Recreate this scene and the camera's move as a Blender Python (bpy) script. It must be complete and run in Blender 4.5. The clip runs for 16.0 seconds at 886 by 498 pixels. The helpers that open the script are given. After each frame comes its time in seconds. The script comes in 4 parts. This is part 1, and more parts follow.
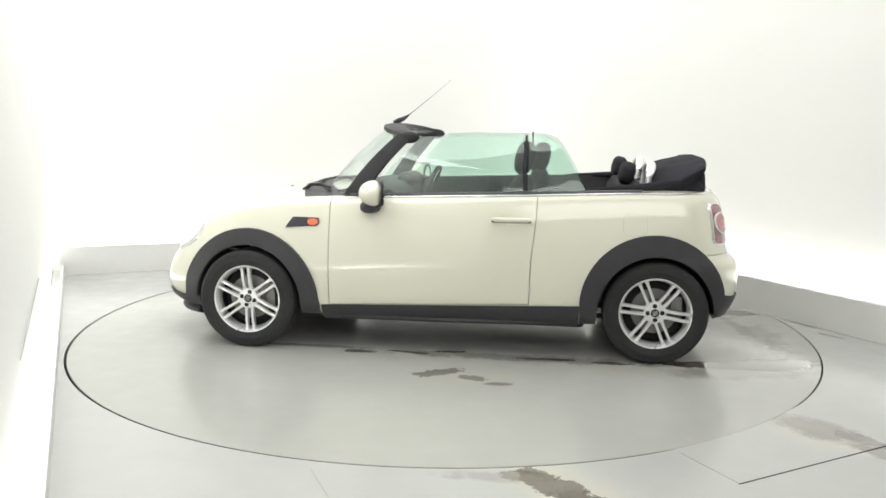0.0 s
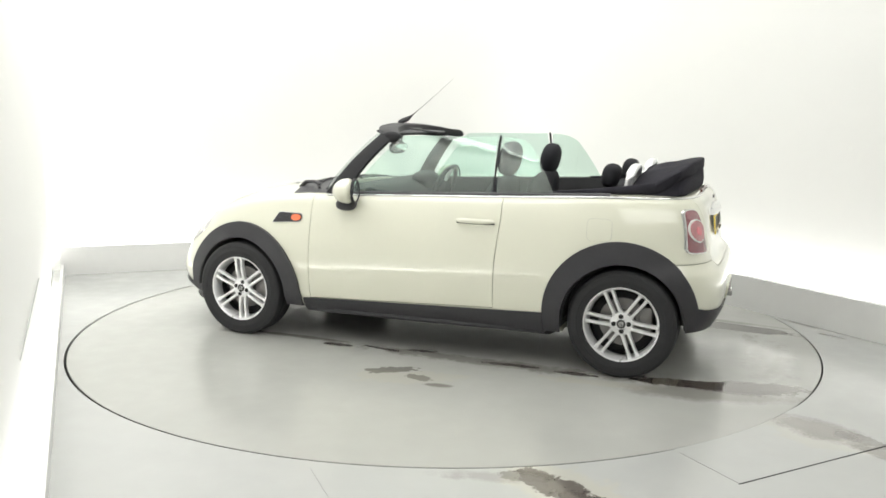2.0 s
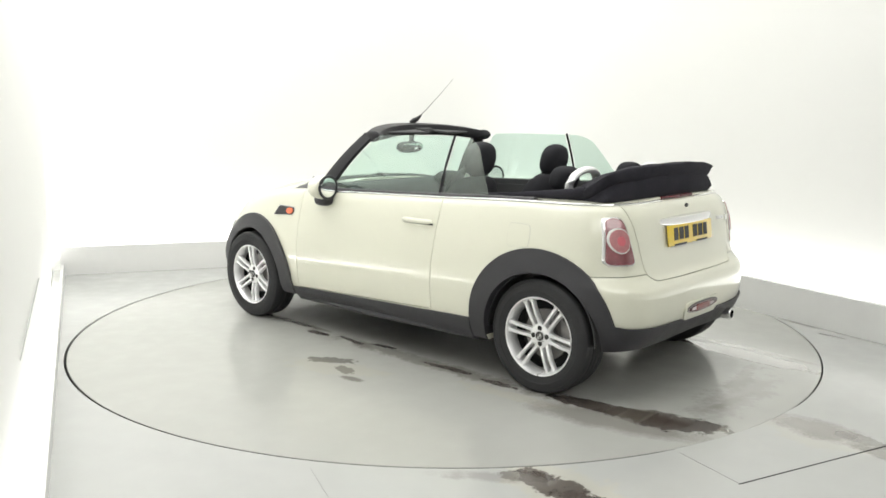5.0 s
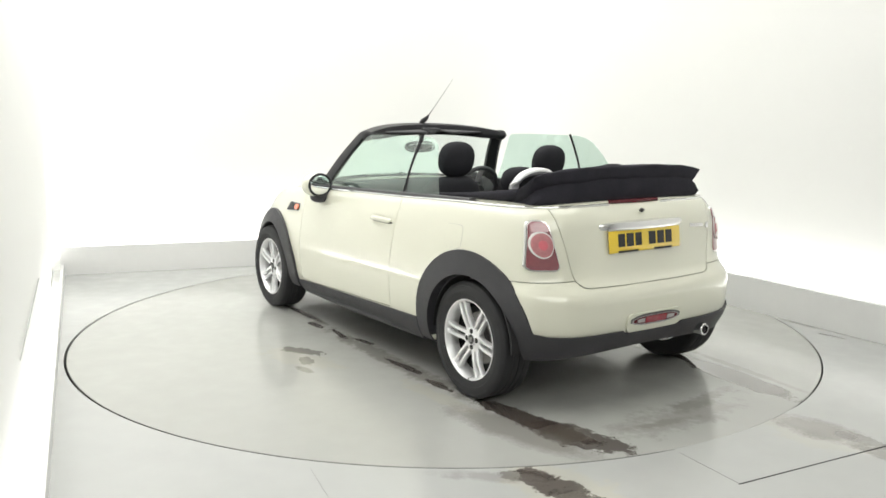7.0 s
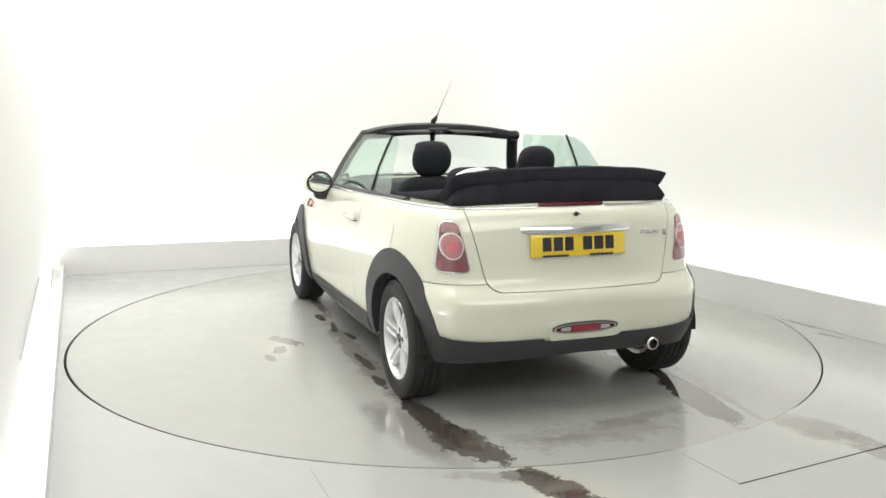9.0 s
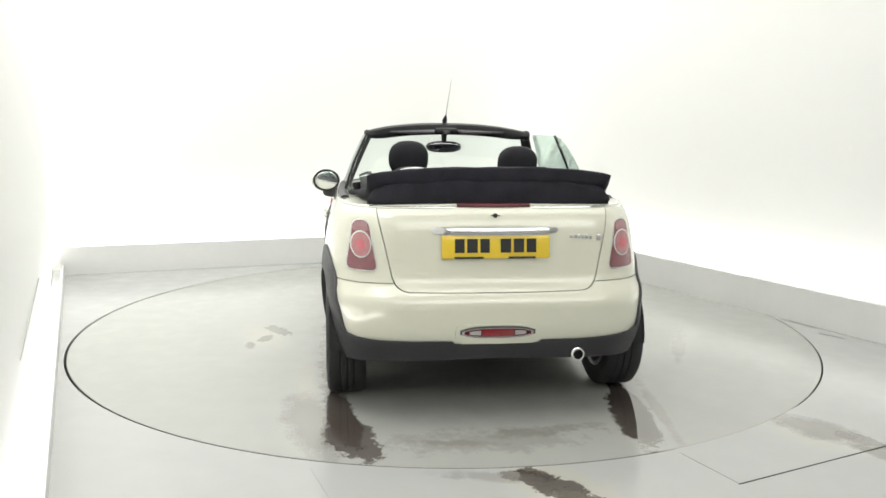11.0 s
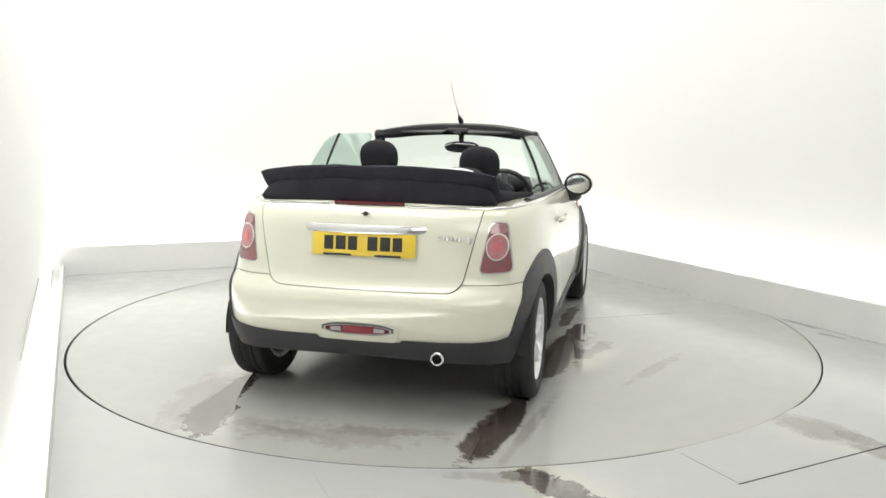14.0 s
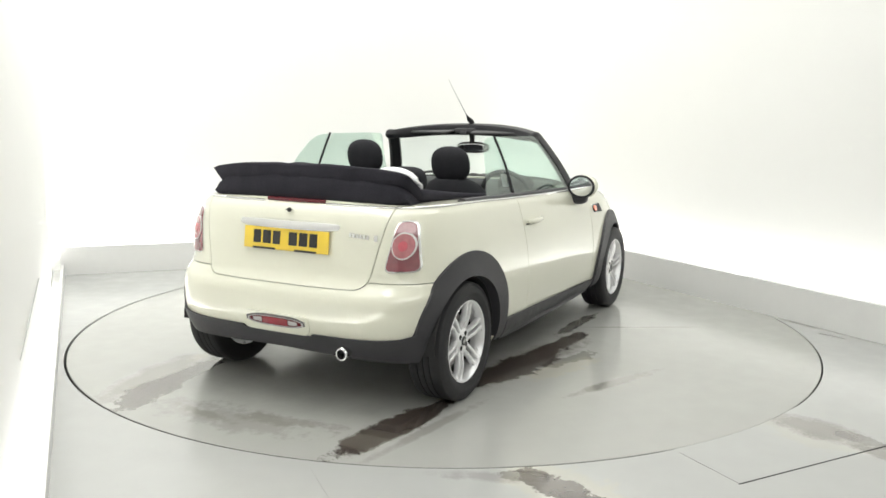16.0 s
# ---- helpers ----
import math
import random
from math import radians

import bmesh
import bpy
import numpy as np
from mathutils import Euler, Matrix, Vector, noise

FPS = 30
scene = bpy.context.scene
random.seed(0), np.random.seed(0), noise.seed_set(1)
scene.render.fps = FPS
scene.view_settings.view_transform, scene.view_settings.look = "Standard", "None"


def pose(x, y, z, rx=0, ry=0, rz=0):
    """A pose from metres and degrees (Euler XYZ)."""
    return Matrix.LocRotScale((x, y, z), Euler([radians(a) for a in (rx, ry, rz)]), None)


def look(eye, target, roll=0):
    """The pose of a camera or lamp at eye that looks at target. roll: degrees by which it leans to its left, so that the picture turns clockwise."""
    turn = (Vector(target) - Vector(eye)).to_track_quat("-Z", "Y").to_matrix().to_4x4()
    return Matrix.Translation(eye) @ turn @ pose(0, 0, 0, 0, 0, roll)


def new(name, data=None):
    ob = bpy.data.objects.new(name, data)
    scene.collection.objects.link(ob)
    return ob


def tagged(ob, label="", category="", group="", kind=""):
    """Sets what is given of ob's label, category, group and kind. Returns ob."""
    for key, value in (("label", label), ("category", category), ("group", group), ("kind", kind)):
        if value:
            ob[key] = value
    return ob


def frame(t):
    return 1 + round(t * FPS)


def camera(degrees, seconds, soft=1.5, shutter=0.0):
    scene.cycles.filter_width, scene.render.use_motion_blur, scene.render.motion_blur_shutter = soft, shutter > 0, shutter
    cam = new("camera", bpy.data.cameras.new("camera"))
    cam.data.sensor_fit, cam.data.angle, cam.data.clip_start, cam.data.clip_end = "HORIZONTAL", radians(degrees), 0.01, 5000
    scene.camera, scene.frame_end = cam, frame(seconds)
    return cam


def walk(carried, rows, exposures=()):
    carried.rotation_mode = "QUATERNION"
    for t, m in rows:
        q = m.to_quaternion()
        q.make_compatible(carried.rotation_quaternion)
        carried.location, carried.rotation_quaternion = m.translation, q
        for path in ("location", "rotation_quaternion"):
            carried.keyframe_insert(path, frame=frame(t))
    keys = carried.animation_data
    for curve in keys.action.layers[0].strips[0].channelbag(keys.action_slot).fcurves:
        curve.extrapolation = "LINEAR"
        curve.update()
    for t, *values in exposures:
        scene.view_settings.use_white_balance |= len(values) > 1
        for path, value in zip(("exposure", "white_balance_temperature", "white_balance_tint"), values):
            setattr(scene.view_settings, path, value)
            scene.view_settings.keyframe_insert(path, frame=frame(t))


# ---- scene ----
AXLE_X, AXLE_Y = 1.349, 0.029      # turntable axis in the car's own plan (rear axle = x 0)
DISC_R = 2.42
ANGLE_0, ANGLE_1 = 172.21, 62.72   # heading of the car at the start and at the end

# ---- camera ----
cam = camera(56.54, 16.0, soft=1.6)
CAM_POSE = pose(0, -5.633, 1.435) @ pose(0, 0, 0, 0, 0, 0.125) @ pose(0, 0, 0, 90 - 9.196, 0, 0) @ pose(0, 0, 0, 0, 0, 0.576)
walk(cam, [(0.0, CAM_POSE), (16.0, CAM_POSE)], exposures=[(0.0, 0.0), (16.0, 0.0)])

# ---- world and lights ----
world = bpy.data.worlds.new("studio_air")
scene.world = world
world.use_nodes = True
world.node_tree.nodes["Background"].inputs[0].default_value = (1.0, 1.0, 0.98, 1)
world.node_tree.nodes["Background"].inputs[1].default_value = 0.3


def area_lamp(name, m, sx, sy, watts, colour=(0.999, 1.0, 0.960)):
    data = bpy.data.lights.new(name, "AREA")
    data.shape, data.size, data.size_y, data.energy, data.color = "RECTANGLE", sx, sy, watts, colour
    ob = new(name, data)
    ob.matrix_world = m
    return ob


area_lamp("ceiling_softbox_lamp", pose(-0.2, 0.0, 3.6, 0, 0, 23), 4.4, 5.6, 140)
# unseen fill, added to brighten the car's sides
area_lamp("added_front_fill_lamp", look((1.6, -5.0, 3.1), (0.0, 0.0, 0.7)), 4.6, 1.6, 50)
# unseen lamp, added to whiten the west wall and lift the floor beside it
area_lamp("added_fill_lamp_west", pose(-1.95, -0.85, 3.35, 0, 0, -66.1) @ pose(0, 0, 0, -38), 6.0, 0.8, 42)
# strips that lie behind the kerbs and wash the walls
area_lamp("wall_wash_lamp_north", pose(-1.41, 2.43, 0.06, 0, 0, 19.9) @ pose(0, 0, 0, 180 + 12), 4.4, 0.16, 26)
area_lamp("wall_wash_lamp_east", pose(3.06, -0.56, 0.06, 0, 0, -60.3) @ pose(0, 0, 0, 180 + 8), 8.0, 0.10, 43)
area_lamp("wall_wash_lamp_foot", pose(-2.11, -1.48, 0.05, 0, 0, -66.1) @ pose(0, 0, 0, 180 - 9), 5.8, 0.05, 35)


# ---- materials ----
def nodes_of(name):
    m = bpy.data.materials.new(name)
    m.use_nodes = True
    nt = m.node_tree
    return m, nt, nt.nodes["Principled BSDF"]


def mat(name, colour, rough=0.5, metal=0.0, var=0.06, scale=8.0, bump=0.0, bump_scale=60.0, coat=0.0, coat_ior=1.5, rough_var=0.05, emit=0.0, spec=0.5):
    """A surface with two scales of variation in colour and gloss and a fine relief."""
    m, nt, b = nodes_of(name)
    N, L = nt.nodes.new, nt.links.new
    tc = N("ShaderNodeTexCoord")
    big, fine = N("ShaderNodeTexNoise"), N("ShaderNodeTexNoise")
    big.inputs["Scale"].default_value, fine.inputs["Scale"].default_value = scale, scale * 9
    big.inputs["Detail"].default_value, fine.inputs["Detail"].default_value = 5, 4
    L(tc.outputs["Object"], big.inputs["Vector"])
    L(tc.outputs["Object"], fine.inputs["Vector"])
    add = N("ShaderNodeMath")
    add.operation = "MULTIPLY_ADD"
    add.inputs[1].default_value = 0.4
    L(fine.outputs["Fac"], add.inputs[0])
    L(big.outputs["Fac"], add.inputs[2])
    ramp = N("ShaderNodeMapRange")
    ramp.inputs["From Min"].default_value, ramp.inputs["From Max"].default_value = 0.4, 1.0
    ramp.inputs["To Min"].default_value, ramp.inputs["To Max"].default_value = 1 - var, 1 + var
    L(add.outputs[0], ramp.inputs["Value"])
    mul = N("ShaderNodeVectorMath")
    mul.operation = "SCALE"
    mul.inputs[0].default_value = colour
    L(ramp.outputs[0], mul.inputs["Scale"])
    L(mul.outputs[0], b.inputs["Base Color"])
    rr = N("ShaderNodeMapRange")
    rr.inputs["From Min"].default_value, rr.inputs["From Max"].default_value = 0.3, 0.7
    rr.inputs["To Min"].default_value, rr.inputs["To Max"].default_value = max(rough - rough_var, 0.02), min(rough + rough_var, 1)
    L(big.outputs["Fac"], rr.inputs["Value"])
    L(rr.outputs[0], b.inputs["Roughness"])
    b.inputs["Metallic"].default_value = metal
    b.inputs["Specular IOR Level"].default_value = spec
    b.inputs["Coat Weight"].default_value = coat
    b.inputs["Coat Roughness"].default_value = 0.055
    b.inputs["Coat IOR"].default_value = coat_ior
    if emit:
        b.inputs["Emission Color"].default_value = (*colour, 1)
        b.inputs["Emission Strength"].default_value = emit
    if bump:
        bn = N("ShaderNodeTexNoise")
        bn.inputs["Scale"].default_value, bn.inputs["Detail"].default_value = bump_scale, 6
        L(tc.outputs["Object"], bn.inputs["Vector"])
        bp = N("ShaderNodeBump")
        bp.inputs["Strength"].default_value, bp.inputs["Distance"].default_value = bump, 0.004
        L(bn.outputs["Fac"], bp.inputs["Height"])
        L(bp.outputs[0], b.inputs["Normal"])
    return m


def glass(name, colour, rough=0.02):
    """Thin tinted pane: mostly clear, with a gloss that grows at grazing angles."""
    m, nt, b = nodes_of(name)
    N, L = nt.nodes.new, nt.links.new
    tr, gl, mx, lw = N("ShaderNodeBsdfTransparent"), N("ShaderNodeBsdfGlossy"), N("ShaderNodeMixShader"), N("ShaderNodeLayerWeight")
    pw, fr = N("ShaderNodeMath"), N("ShaderNodeMath")
    pw.operation, pw.inputs[1].default_value = "POWER", 4.0
    fr.operation, fr.inputs[1].default_value, fr.inputs[2].default_value = "MULTIPLY_ADD", 0.5, 0.085
    lw.inputs["Blend"].default_value = 0.5
    L(lw.outputs["Facing"], pw.inputs[0])
    L(pw.outputs[0], fr.inputs[0])
    tr.inputs[0].default_value = (*colour, 1)
    gl.inputs["Roughness"].default_value = rough
    L(fr.outputs[0], mx.inputs[0])
    L(tr.outputs[0], mx.inputs[1])
    L(gl.outputs[0], mx.inputs[2])
    L(mx.outputs[0], nt.nodes["Material Output"].inputs["Surface"])
    nt.nodes.remove(b)
    return m


BROWN, GREYW, CREAM = (0.075, 0.058, 0.05), (0.23, 0.215, 0.20), (0.56, 0.54, 0.46)


def stained_floor(name, base, stains):
    """Painted concrete with worn patches; stains, painted shade included: (x, y, half length, half width, turn in
    degrees, colour, strength, raggedness).
    """
    m, nt, b = nodes_of(name)
    N, L = nt.nodes.new, nt.links.new
    tc = N("ShaderNodeTexCoord")
    co = tc.outputs["Object"]
    n1, n2, n3, n4 = [N("ShaderNodeTexNoise") for k in range(4)]
    for n, s, d in ((n1, 0.8, 4), (n2, 7.0, 6), (n3, 26.0, 6), (n4, 95.0, 4)):
        n.inputs["Scale"].default_value, n.inputs["Detail"].default_value = s, d
        L(co, n.inputs["Vector"])
    tone = N("ShaderNodeMath")
    tone.operation = "MULTIPLY_ADD"
    tone.inputs[1].default_value = 0.35
    L(n2.outputs["Fac"], tone.inputs[0])
    L(n1.outputs["Fac"], tone.inputs[2])
    mr = N("ShaderNodeMapRange")
    mr.inputs["From Min"].default_value, mr.inputs["From Max"].default_value = 0.4, 0.95
    mr.inputs["To Min"].default_value, mr.inputs["To Max"].default_value = 0.95, 1.04
    L(tone.outputs[0], mr.inputs["Value"])
    sc = N("ShaderNodeVectorMath")
    sc.operation = "SCALE"
    sc.inputs[0].default_value = base
    L(mr.outputs[0], sc.inputs["Scale"])
    col = sc.outputs[0]
    wet = None
    for x, y, a, c, turn, colour, strength, rag in stains:
        mp = N("ShaderNodeMapping")
        mp.vector_type = "TEXTURE"
        mp.inputs["Location"].default_value = (x, y, 0)
        mp.inputs["Rotation"].default_value = (0, 0, radians(turn))
        mp.inputs["Scale"].default_value = (a, c, 1)
        L(co, mp.inputs["Vector"])
        ln = N("ShaderNodeVectorMath")
        ln.operation = "LENGTH"
        flat = N("ShaderNodeVectorMath")
        flat.operation = "MULTIPLY"
        flat.inputs[1].default_value = (1, 1, 0)
        L(mp.outputs[0], flat.inputs[0])
        L(flat.outputs[0], ln.inputs[0])
        s1 = N("ShaderNodeMath")
        s1.operation = "MULTIPLY_ADD"
        s1.inputs[1].default_value = rag
        L(n2.outputs["Fac"], s1.inputs[0])
        L(ln.outputs["Value"], s1.inputs[2])
        s2 = N("ShaderNodeMath")
        s2.operation = "MULTIPLY_ADD"
        s2.inputs[1].default_value = rag * 0.6
        L(n3.outputs["Fac"], s2.inputs[0])
        L(s1.outputs[0], s2.inputs[2])
        # fine speckle along the drying edge
        s3 = N("ShaderNodeMath")
        s3.operation = "MULTIPLY_ADD"
        s3.inputs[1].default_value = 0.55
        L(n4.outputs["Fac"], s3.inputs[0])
        L(s2.outputs[0], s3.inputs[2])
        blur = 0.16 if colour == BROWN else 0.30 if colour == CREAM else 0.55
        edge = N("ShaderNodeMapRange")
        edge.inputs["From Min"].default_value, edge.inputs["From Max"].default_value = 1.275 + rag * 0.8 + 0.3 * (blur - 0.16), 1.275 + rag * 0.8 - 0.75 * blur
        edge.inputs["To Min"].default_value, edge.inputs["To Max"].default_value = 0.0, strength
        L(s3.outputs[0], edge.inputs["Value"])
        mx = N("ShaderNodeMix")
        mx.data_type = "RGBA"
        L(edge.outputs[0], mx.inputs["Factor"])
        L(col, mx.inputs["A"])
        mx.inputs["B"].default_value = (*colour, 1)
        col = mx.outputs["Result"]
        if wet is None:
            wet = edge.outputs[0]
        else:
            most = N("ShaderNodeMath")
            most.operation = "MAXIMUM"
            L(wet, most.inputs[0])
            L(edge.outputs[0], most.inputs[1])
            wet = most.outputs[0]
    L(col, b.inputs["Base Color"])
    rr = N("ShaderNodeMapRange")
    rr.inputs["From Min"].default_value, rr.inputs["From Max"].default_value = 0.3, 0.7
    rr.inputs["To Min"].default_value, rr.inputs["To Max"].default_value = 0.15, 0.26
    L(n2.outputs["Fac"], rr.inputs["Value"])
    # standing water is smoother than the paint
    film = N("ShaderNodeMix")
    L(wet, film.inputs[0])
    L(rr.outputs[0], film.inputs[2])
    film.inputs[3].default_value = 0.06
    L(film.outputs[0], b.inputs["Roughness"])
    b.inputs["Specular IOR Level"].default_value = 0.6
    L(wet, b.inputs["Coat Weight"])
    b.inputs["Coat IOR"].default_value = 1.55
    b.inputs["Coat Roughness"].default_value = 0.04
    bp = N("ShaderNodeBump")
    bp.inputs["Strength"].default_value, bp.inputs["Distance"].default_value = 0.05, 0.003
    L(n3.outputs["Fac"], bp.inputs["Height"])
    L(bp.outputs[0], b.inputs["Normal"])
    return m


# stains and painted under-car shade in the car's plan; they turn with the table
CRUSTS = [
    (0.72, -1.04, 0.30, 0.10, -22, CREAM, 0.55, 1.8),
    (0.10, 0.93, 0.34, 0.06, 4, CREAM, 0.40, 1.6),
    (1.10, 1.25, 0.34, 0.12, 20, CREAM, 0.35, 1.6),
]
TYRE_TRAILS = [
    (-0.24, -0.715, 0.26, 0.055, -6, BROWN, 0.85, 0.9),
    (-0.56, -0.665, 0.41, 0.105, -7, BROWN, 0.95, 0.85),
    (-0.43, 0.735, 0.40, 0.075, 8, BROWN, 0.90, 0.9),
    (-0.70, 0.69, 0.30, 0.115, 14, BROWN, 0.80, 1.1),
    (0.42, -0.74, 0.34, 0.075, -4, BROWN, 0.85, 1.0),
    (0.86, -0.82, 0.34, 0.10, -14, BROWN, 0.80, 1.3),
    (1.25, -0.88, 0.34, 0.075, -8, BROWN, 0.80, 1.3),
    (0.62, -0.86, 0.36, 0.10, -12, BROWN, 0.70, 1.3),
    (1.78, -0.80, 0.36, 0.05, -3, BROWN, 0.60, 1.4),
]
DRIPS = [
    (1.75, 0.82, 0.13, 0.030, 4, BROWN, 0.75, 1.3),
    (1.46, 0.79, 0.12, 0.026, -8, BROWN, 0.70, 1.4),
    (1.22, 0.74, 0.10, 0.026, 6, BROWN, 0.65, 1.4),
    (0.62, 0.80, 0.16, 0.030, 3, BROWN, 0.75, 1.4),
    (0.22, 0.82, 0.13, 0.030, 0, BROWN, 0.75, 1.3),
    (1.20, 1.16, 0.14, 0.05, 24, BROWN, 0.55, 2.4),
    (1.02, 1.24, 0.10, 0.04, -20, BROWN, 0.50, 2.0),
    (0.88, 1.31, 0.08, 0.03, 10, GREYW, 0.80, 1.6),
    (2.10, 0.75, 0.40, 0.035, 0, GREYW, 0.80, 1.2),
    (0.90, -1.02, 0.30, 0.06, -24, BROWN, 0.40, 2.2),
]
WATER_FILMS_AND_SHADE = [
    (-0.50, 0.87, 0.46, 0.14, 10, GREYW, 0.65, 0.6),
    (0.75, 0.80, 0.95, 0.07, 0, GREYW, 0.60, 2.0),
    (0.75, -0.82, 0.70, 0.14, -10, GREYW, 0.80, 0.9),
    (0.64, -1.40, 0.34, 0.045, -24, GREYW, 0.75, 1.0),
    # broad grey patch: the shade under the car, put into the disc's colour
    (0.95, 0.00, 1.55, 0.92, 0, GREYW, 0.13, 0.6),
    (-0.78, 0.10, 0.13, 0.45, 0, GREYW, 0.30, 2.2),
    (-0.70, -0.15, 0.06, 0.30, 12, GREYW, 0.40, 2.4),
    (-0.80, 0.22, 0.04, 0.20, -8, GREYW, 0.40, 1.8),
    (1.90, -1.20, 0.44, 0.012, -60, GREYW, 0.6, 0.6),
    (-0.45, -0.83, 0.44, 0.035, -8, GREYW, 0.45, 1.0),
]
DISC_STAINS_AND_SHADE = [(x - AXLE_X, y - AXLE_Y, *rest) for x, y, *rest in CRUSTS + WATER_FILMS_AND_SHADE + TYRE_TRAILS + DRIPS]
FLOOR_STAINS = [
    (0.48, -2.60, 0.34, 0.17, -46, CREAM, 0.55, 1.5),
    (1.72, -2.02, 0.30, 0.16, -50, CREAM, 0.35, 1.4),
    (0.46, -2.59, 0.22, 0.085, -48, BROWN, 0.85, 1.5),
    (0.60, -2.74, 0.20, 0.07, -44, BROWN, 0.6, 2.2),
    (0.34, -2.49, 0.14, 0.05, -10, BROWN, 0.55, 1.6),
    (0.20, -2.50, 0.24, 0.05, -6, GREYW, 0.35, 1.4),
    (1.77, -1.95, 0.25, 0.13, -52, GREYW, 0.95, 0.7),
    (1.90, -2.06, 0.16, 0.06, -50, BROWN, 0.45, 1.8),
    (2.02, -2.20, 0.10, 0.05, -55, GREYW, 0.85, 0.9),
    (1.93, -2.25, 0.2, 0.06, -55, GREYW, 0.8, 0.8),
    (2.56, 0.03, 0.16, 0.03, -58, GREYW, 0.95, 0.9),
    (2.60, -0.25, 0.09, 0.02, -50, BROWN, 0.7, 1.0),
    (2.21, 0.90, 0.20, 0.02, -70, GREYW, 0.8, 0.9),
]
M_FLOOR = stained_floor("painted_floor", (0.452, 0.458, 0.448), FLOOR_STAINS)
M_DISC = stained_floor("turntable_paint", (0.415, 0.417, 0.396), DISC_STAINS_AND_SHADE)
M_GAP = mat("dark_gap", (0.03, 0.03, 0.03), 0.8)
M_JOINT = mat("joint_filler", (0.33, 0.33, 0.32), 0.6)
M_WALL = mat("white_wall_paint", (0.76, 0.76, 0.745), 0.7, var=0.012, scale=0.7)
M_KERB = mat("grey_kerb_paint", (0.70, 0.70, 0.69), 0.5, var=0.03, scale=2)
M_PAINT = mat("cream_car_paint", (0.730, 0.727, 0.605), 0.3, var=0.006, scale=3, coat=1.0, coat_ior=1.75, rough_var=0.01)
M_BLACK = mat("black_textured_plastic", (0.035, 0.034, 0.039), 0.5, var=0.12, scale=12, bump=0.15, bump_scale=400)
M_TRIM = mat("satin_black_trim", (0.020, 0.020, 0.023), 0.5, var=0.1, scale=12, spec=0.3)
M_RUBBER = mat("tyre_rubber", (0.027, 0.027, 0.029), 0.6, spec=0.3, var=0.15, scale=20)
M_ALLOY = mat("silver_alloy", (0.80, 0.80, 0.81), 0.32, metal=0.55, var=0.05, scale=20)
M_CHROME = mat("chrome_trim", (0.82, 0.82, 0.82), 0.12, metal=1.0, var=0.02)
M_CLOTH = mat("black_canvas", (0.028, 0.027, 0.034), 0.9, spec=0.12, var=0.25, scale=9, bump=0.5, bump_scale=160)
M_SEAT = mat("black_seat_cloth", (0.026, 0.026, 0.030), 0.85, spec=0.15, var=0.2, scale=10, bump=0.0, bump_scale=90)
M_DARK = mat("dark_interior_plastic", (0.042, 0.042, 0.045), 0.6, var=0.15, scale=10, bump=0.2, bump_scale=300)
M_UNDER = mat("underbody_black", (0.022, 0.022, 0.023), 0.8)
M_GLASS = glass("green_tint_glass", (0.86, 0.95, 0.91))
M_SCREEN = glass("clear_windscreen_glass", (0.90, 0.96, 0.94))
M_RED = mat("red_lamp_lens", (0.22, 0.055, 0.068), 0.12, var=0.12, scale=60, coat=1.0, coat_ior=1.9)
M_PINK = mat("pale_red_lamp_lens", (0.62, 0.13, 0.16), 0.12, var=0.15, scale=30, coat=1.0, coat_ior=1.9)
M_BRIGHT = mat("bright_red_lamp_lens", (0.46, 0.17, 0.185), 0.12, var=0.2, scale=40, coat=1.0, coat_ior=1.9)
M_FOG = mat("red_fog_lens", (0.26, 0.010, 0.022), 0.15, var=0.2, scale=40, coat=1.0)
M_UPPER = mat("smoked_red_lamp_lens", (0.34, 0.15, 0.165), 0.14, var=0.2, scale=40, coat=1.0, coat_ior=1.9)
M_SMOKE = mat("smoked_grey_lens", (0.46, 0.43, 0.43), 0.2, var=0.2, scale=40)
M_RECESS = mat("grey_lamp_recess", (0.085, 0.082, 0.078), 0.35, var=0.15, scale=40)
M_DIMRED = mat("unlit_red_lens", (0.10, 0.010, 0.016), 0.2, var=0.1, scale=30)
M_CLEAR = mat("clear_lamp_lens", (0.75, 0.74, 0.72), 0.1, var=0.05, scale=30, coat=1.0, coat_ior=1.9)
M_ORANGE = mat("orange_repeater_lens", (0.90, 0.20, 0.09), 0.15, var=0.05, coat=1.0)
M_YELLOW = mat("yellow_plate_sheet", (0.85, 0.60, 0.03), 0.35, var=0.03, coat=1.0, coat_ior=1.6)
M_INK = mat("black_plate_ink", (0.02, 0.02, 0.02), 0.5)
M_WHITE = mat("white_plastic", (0.75, 0.75, 0.74), 0.35, var=0.03)


# ---- building helpers ----
CAR_SHIFT = (-AXLE_X, -AXLE_Y, 0.0)   # plan of the car against the turntable axis

def mesh_of(bm, name, smooth=True, angle=32):
    me = bpy.data.meshes.new(name)
    bm.to_mesh(me)
    bm.free()
    if smooth:
        for p in me.polygons:
            p.use_smooth = True
        me.set_sharp_from_angle(angle=radians(angle))
    return me


def part(name, bm, material, parent=None, label="", smooth=True, angle=32):
    me = bm if isinstance(bm, bpy.types.Mesh) else mesh_of(bm, name, smooth, angle)
    me.materials.clear()
    me.materials.append(material)
    ob = new(name, me)
    if parent is not None:
        ob.parent = parent
        if parent.type == "EMPTY":
            ob.location = CAR_SHIFT
    if label:
        ob["label"] = label
    return ob


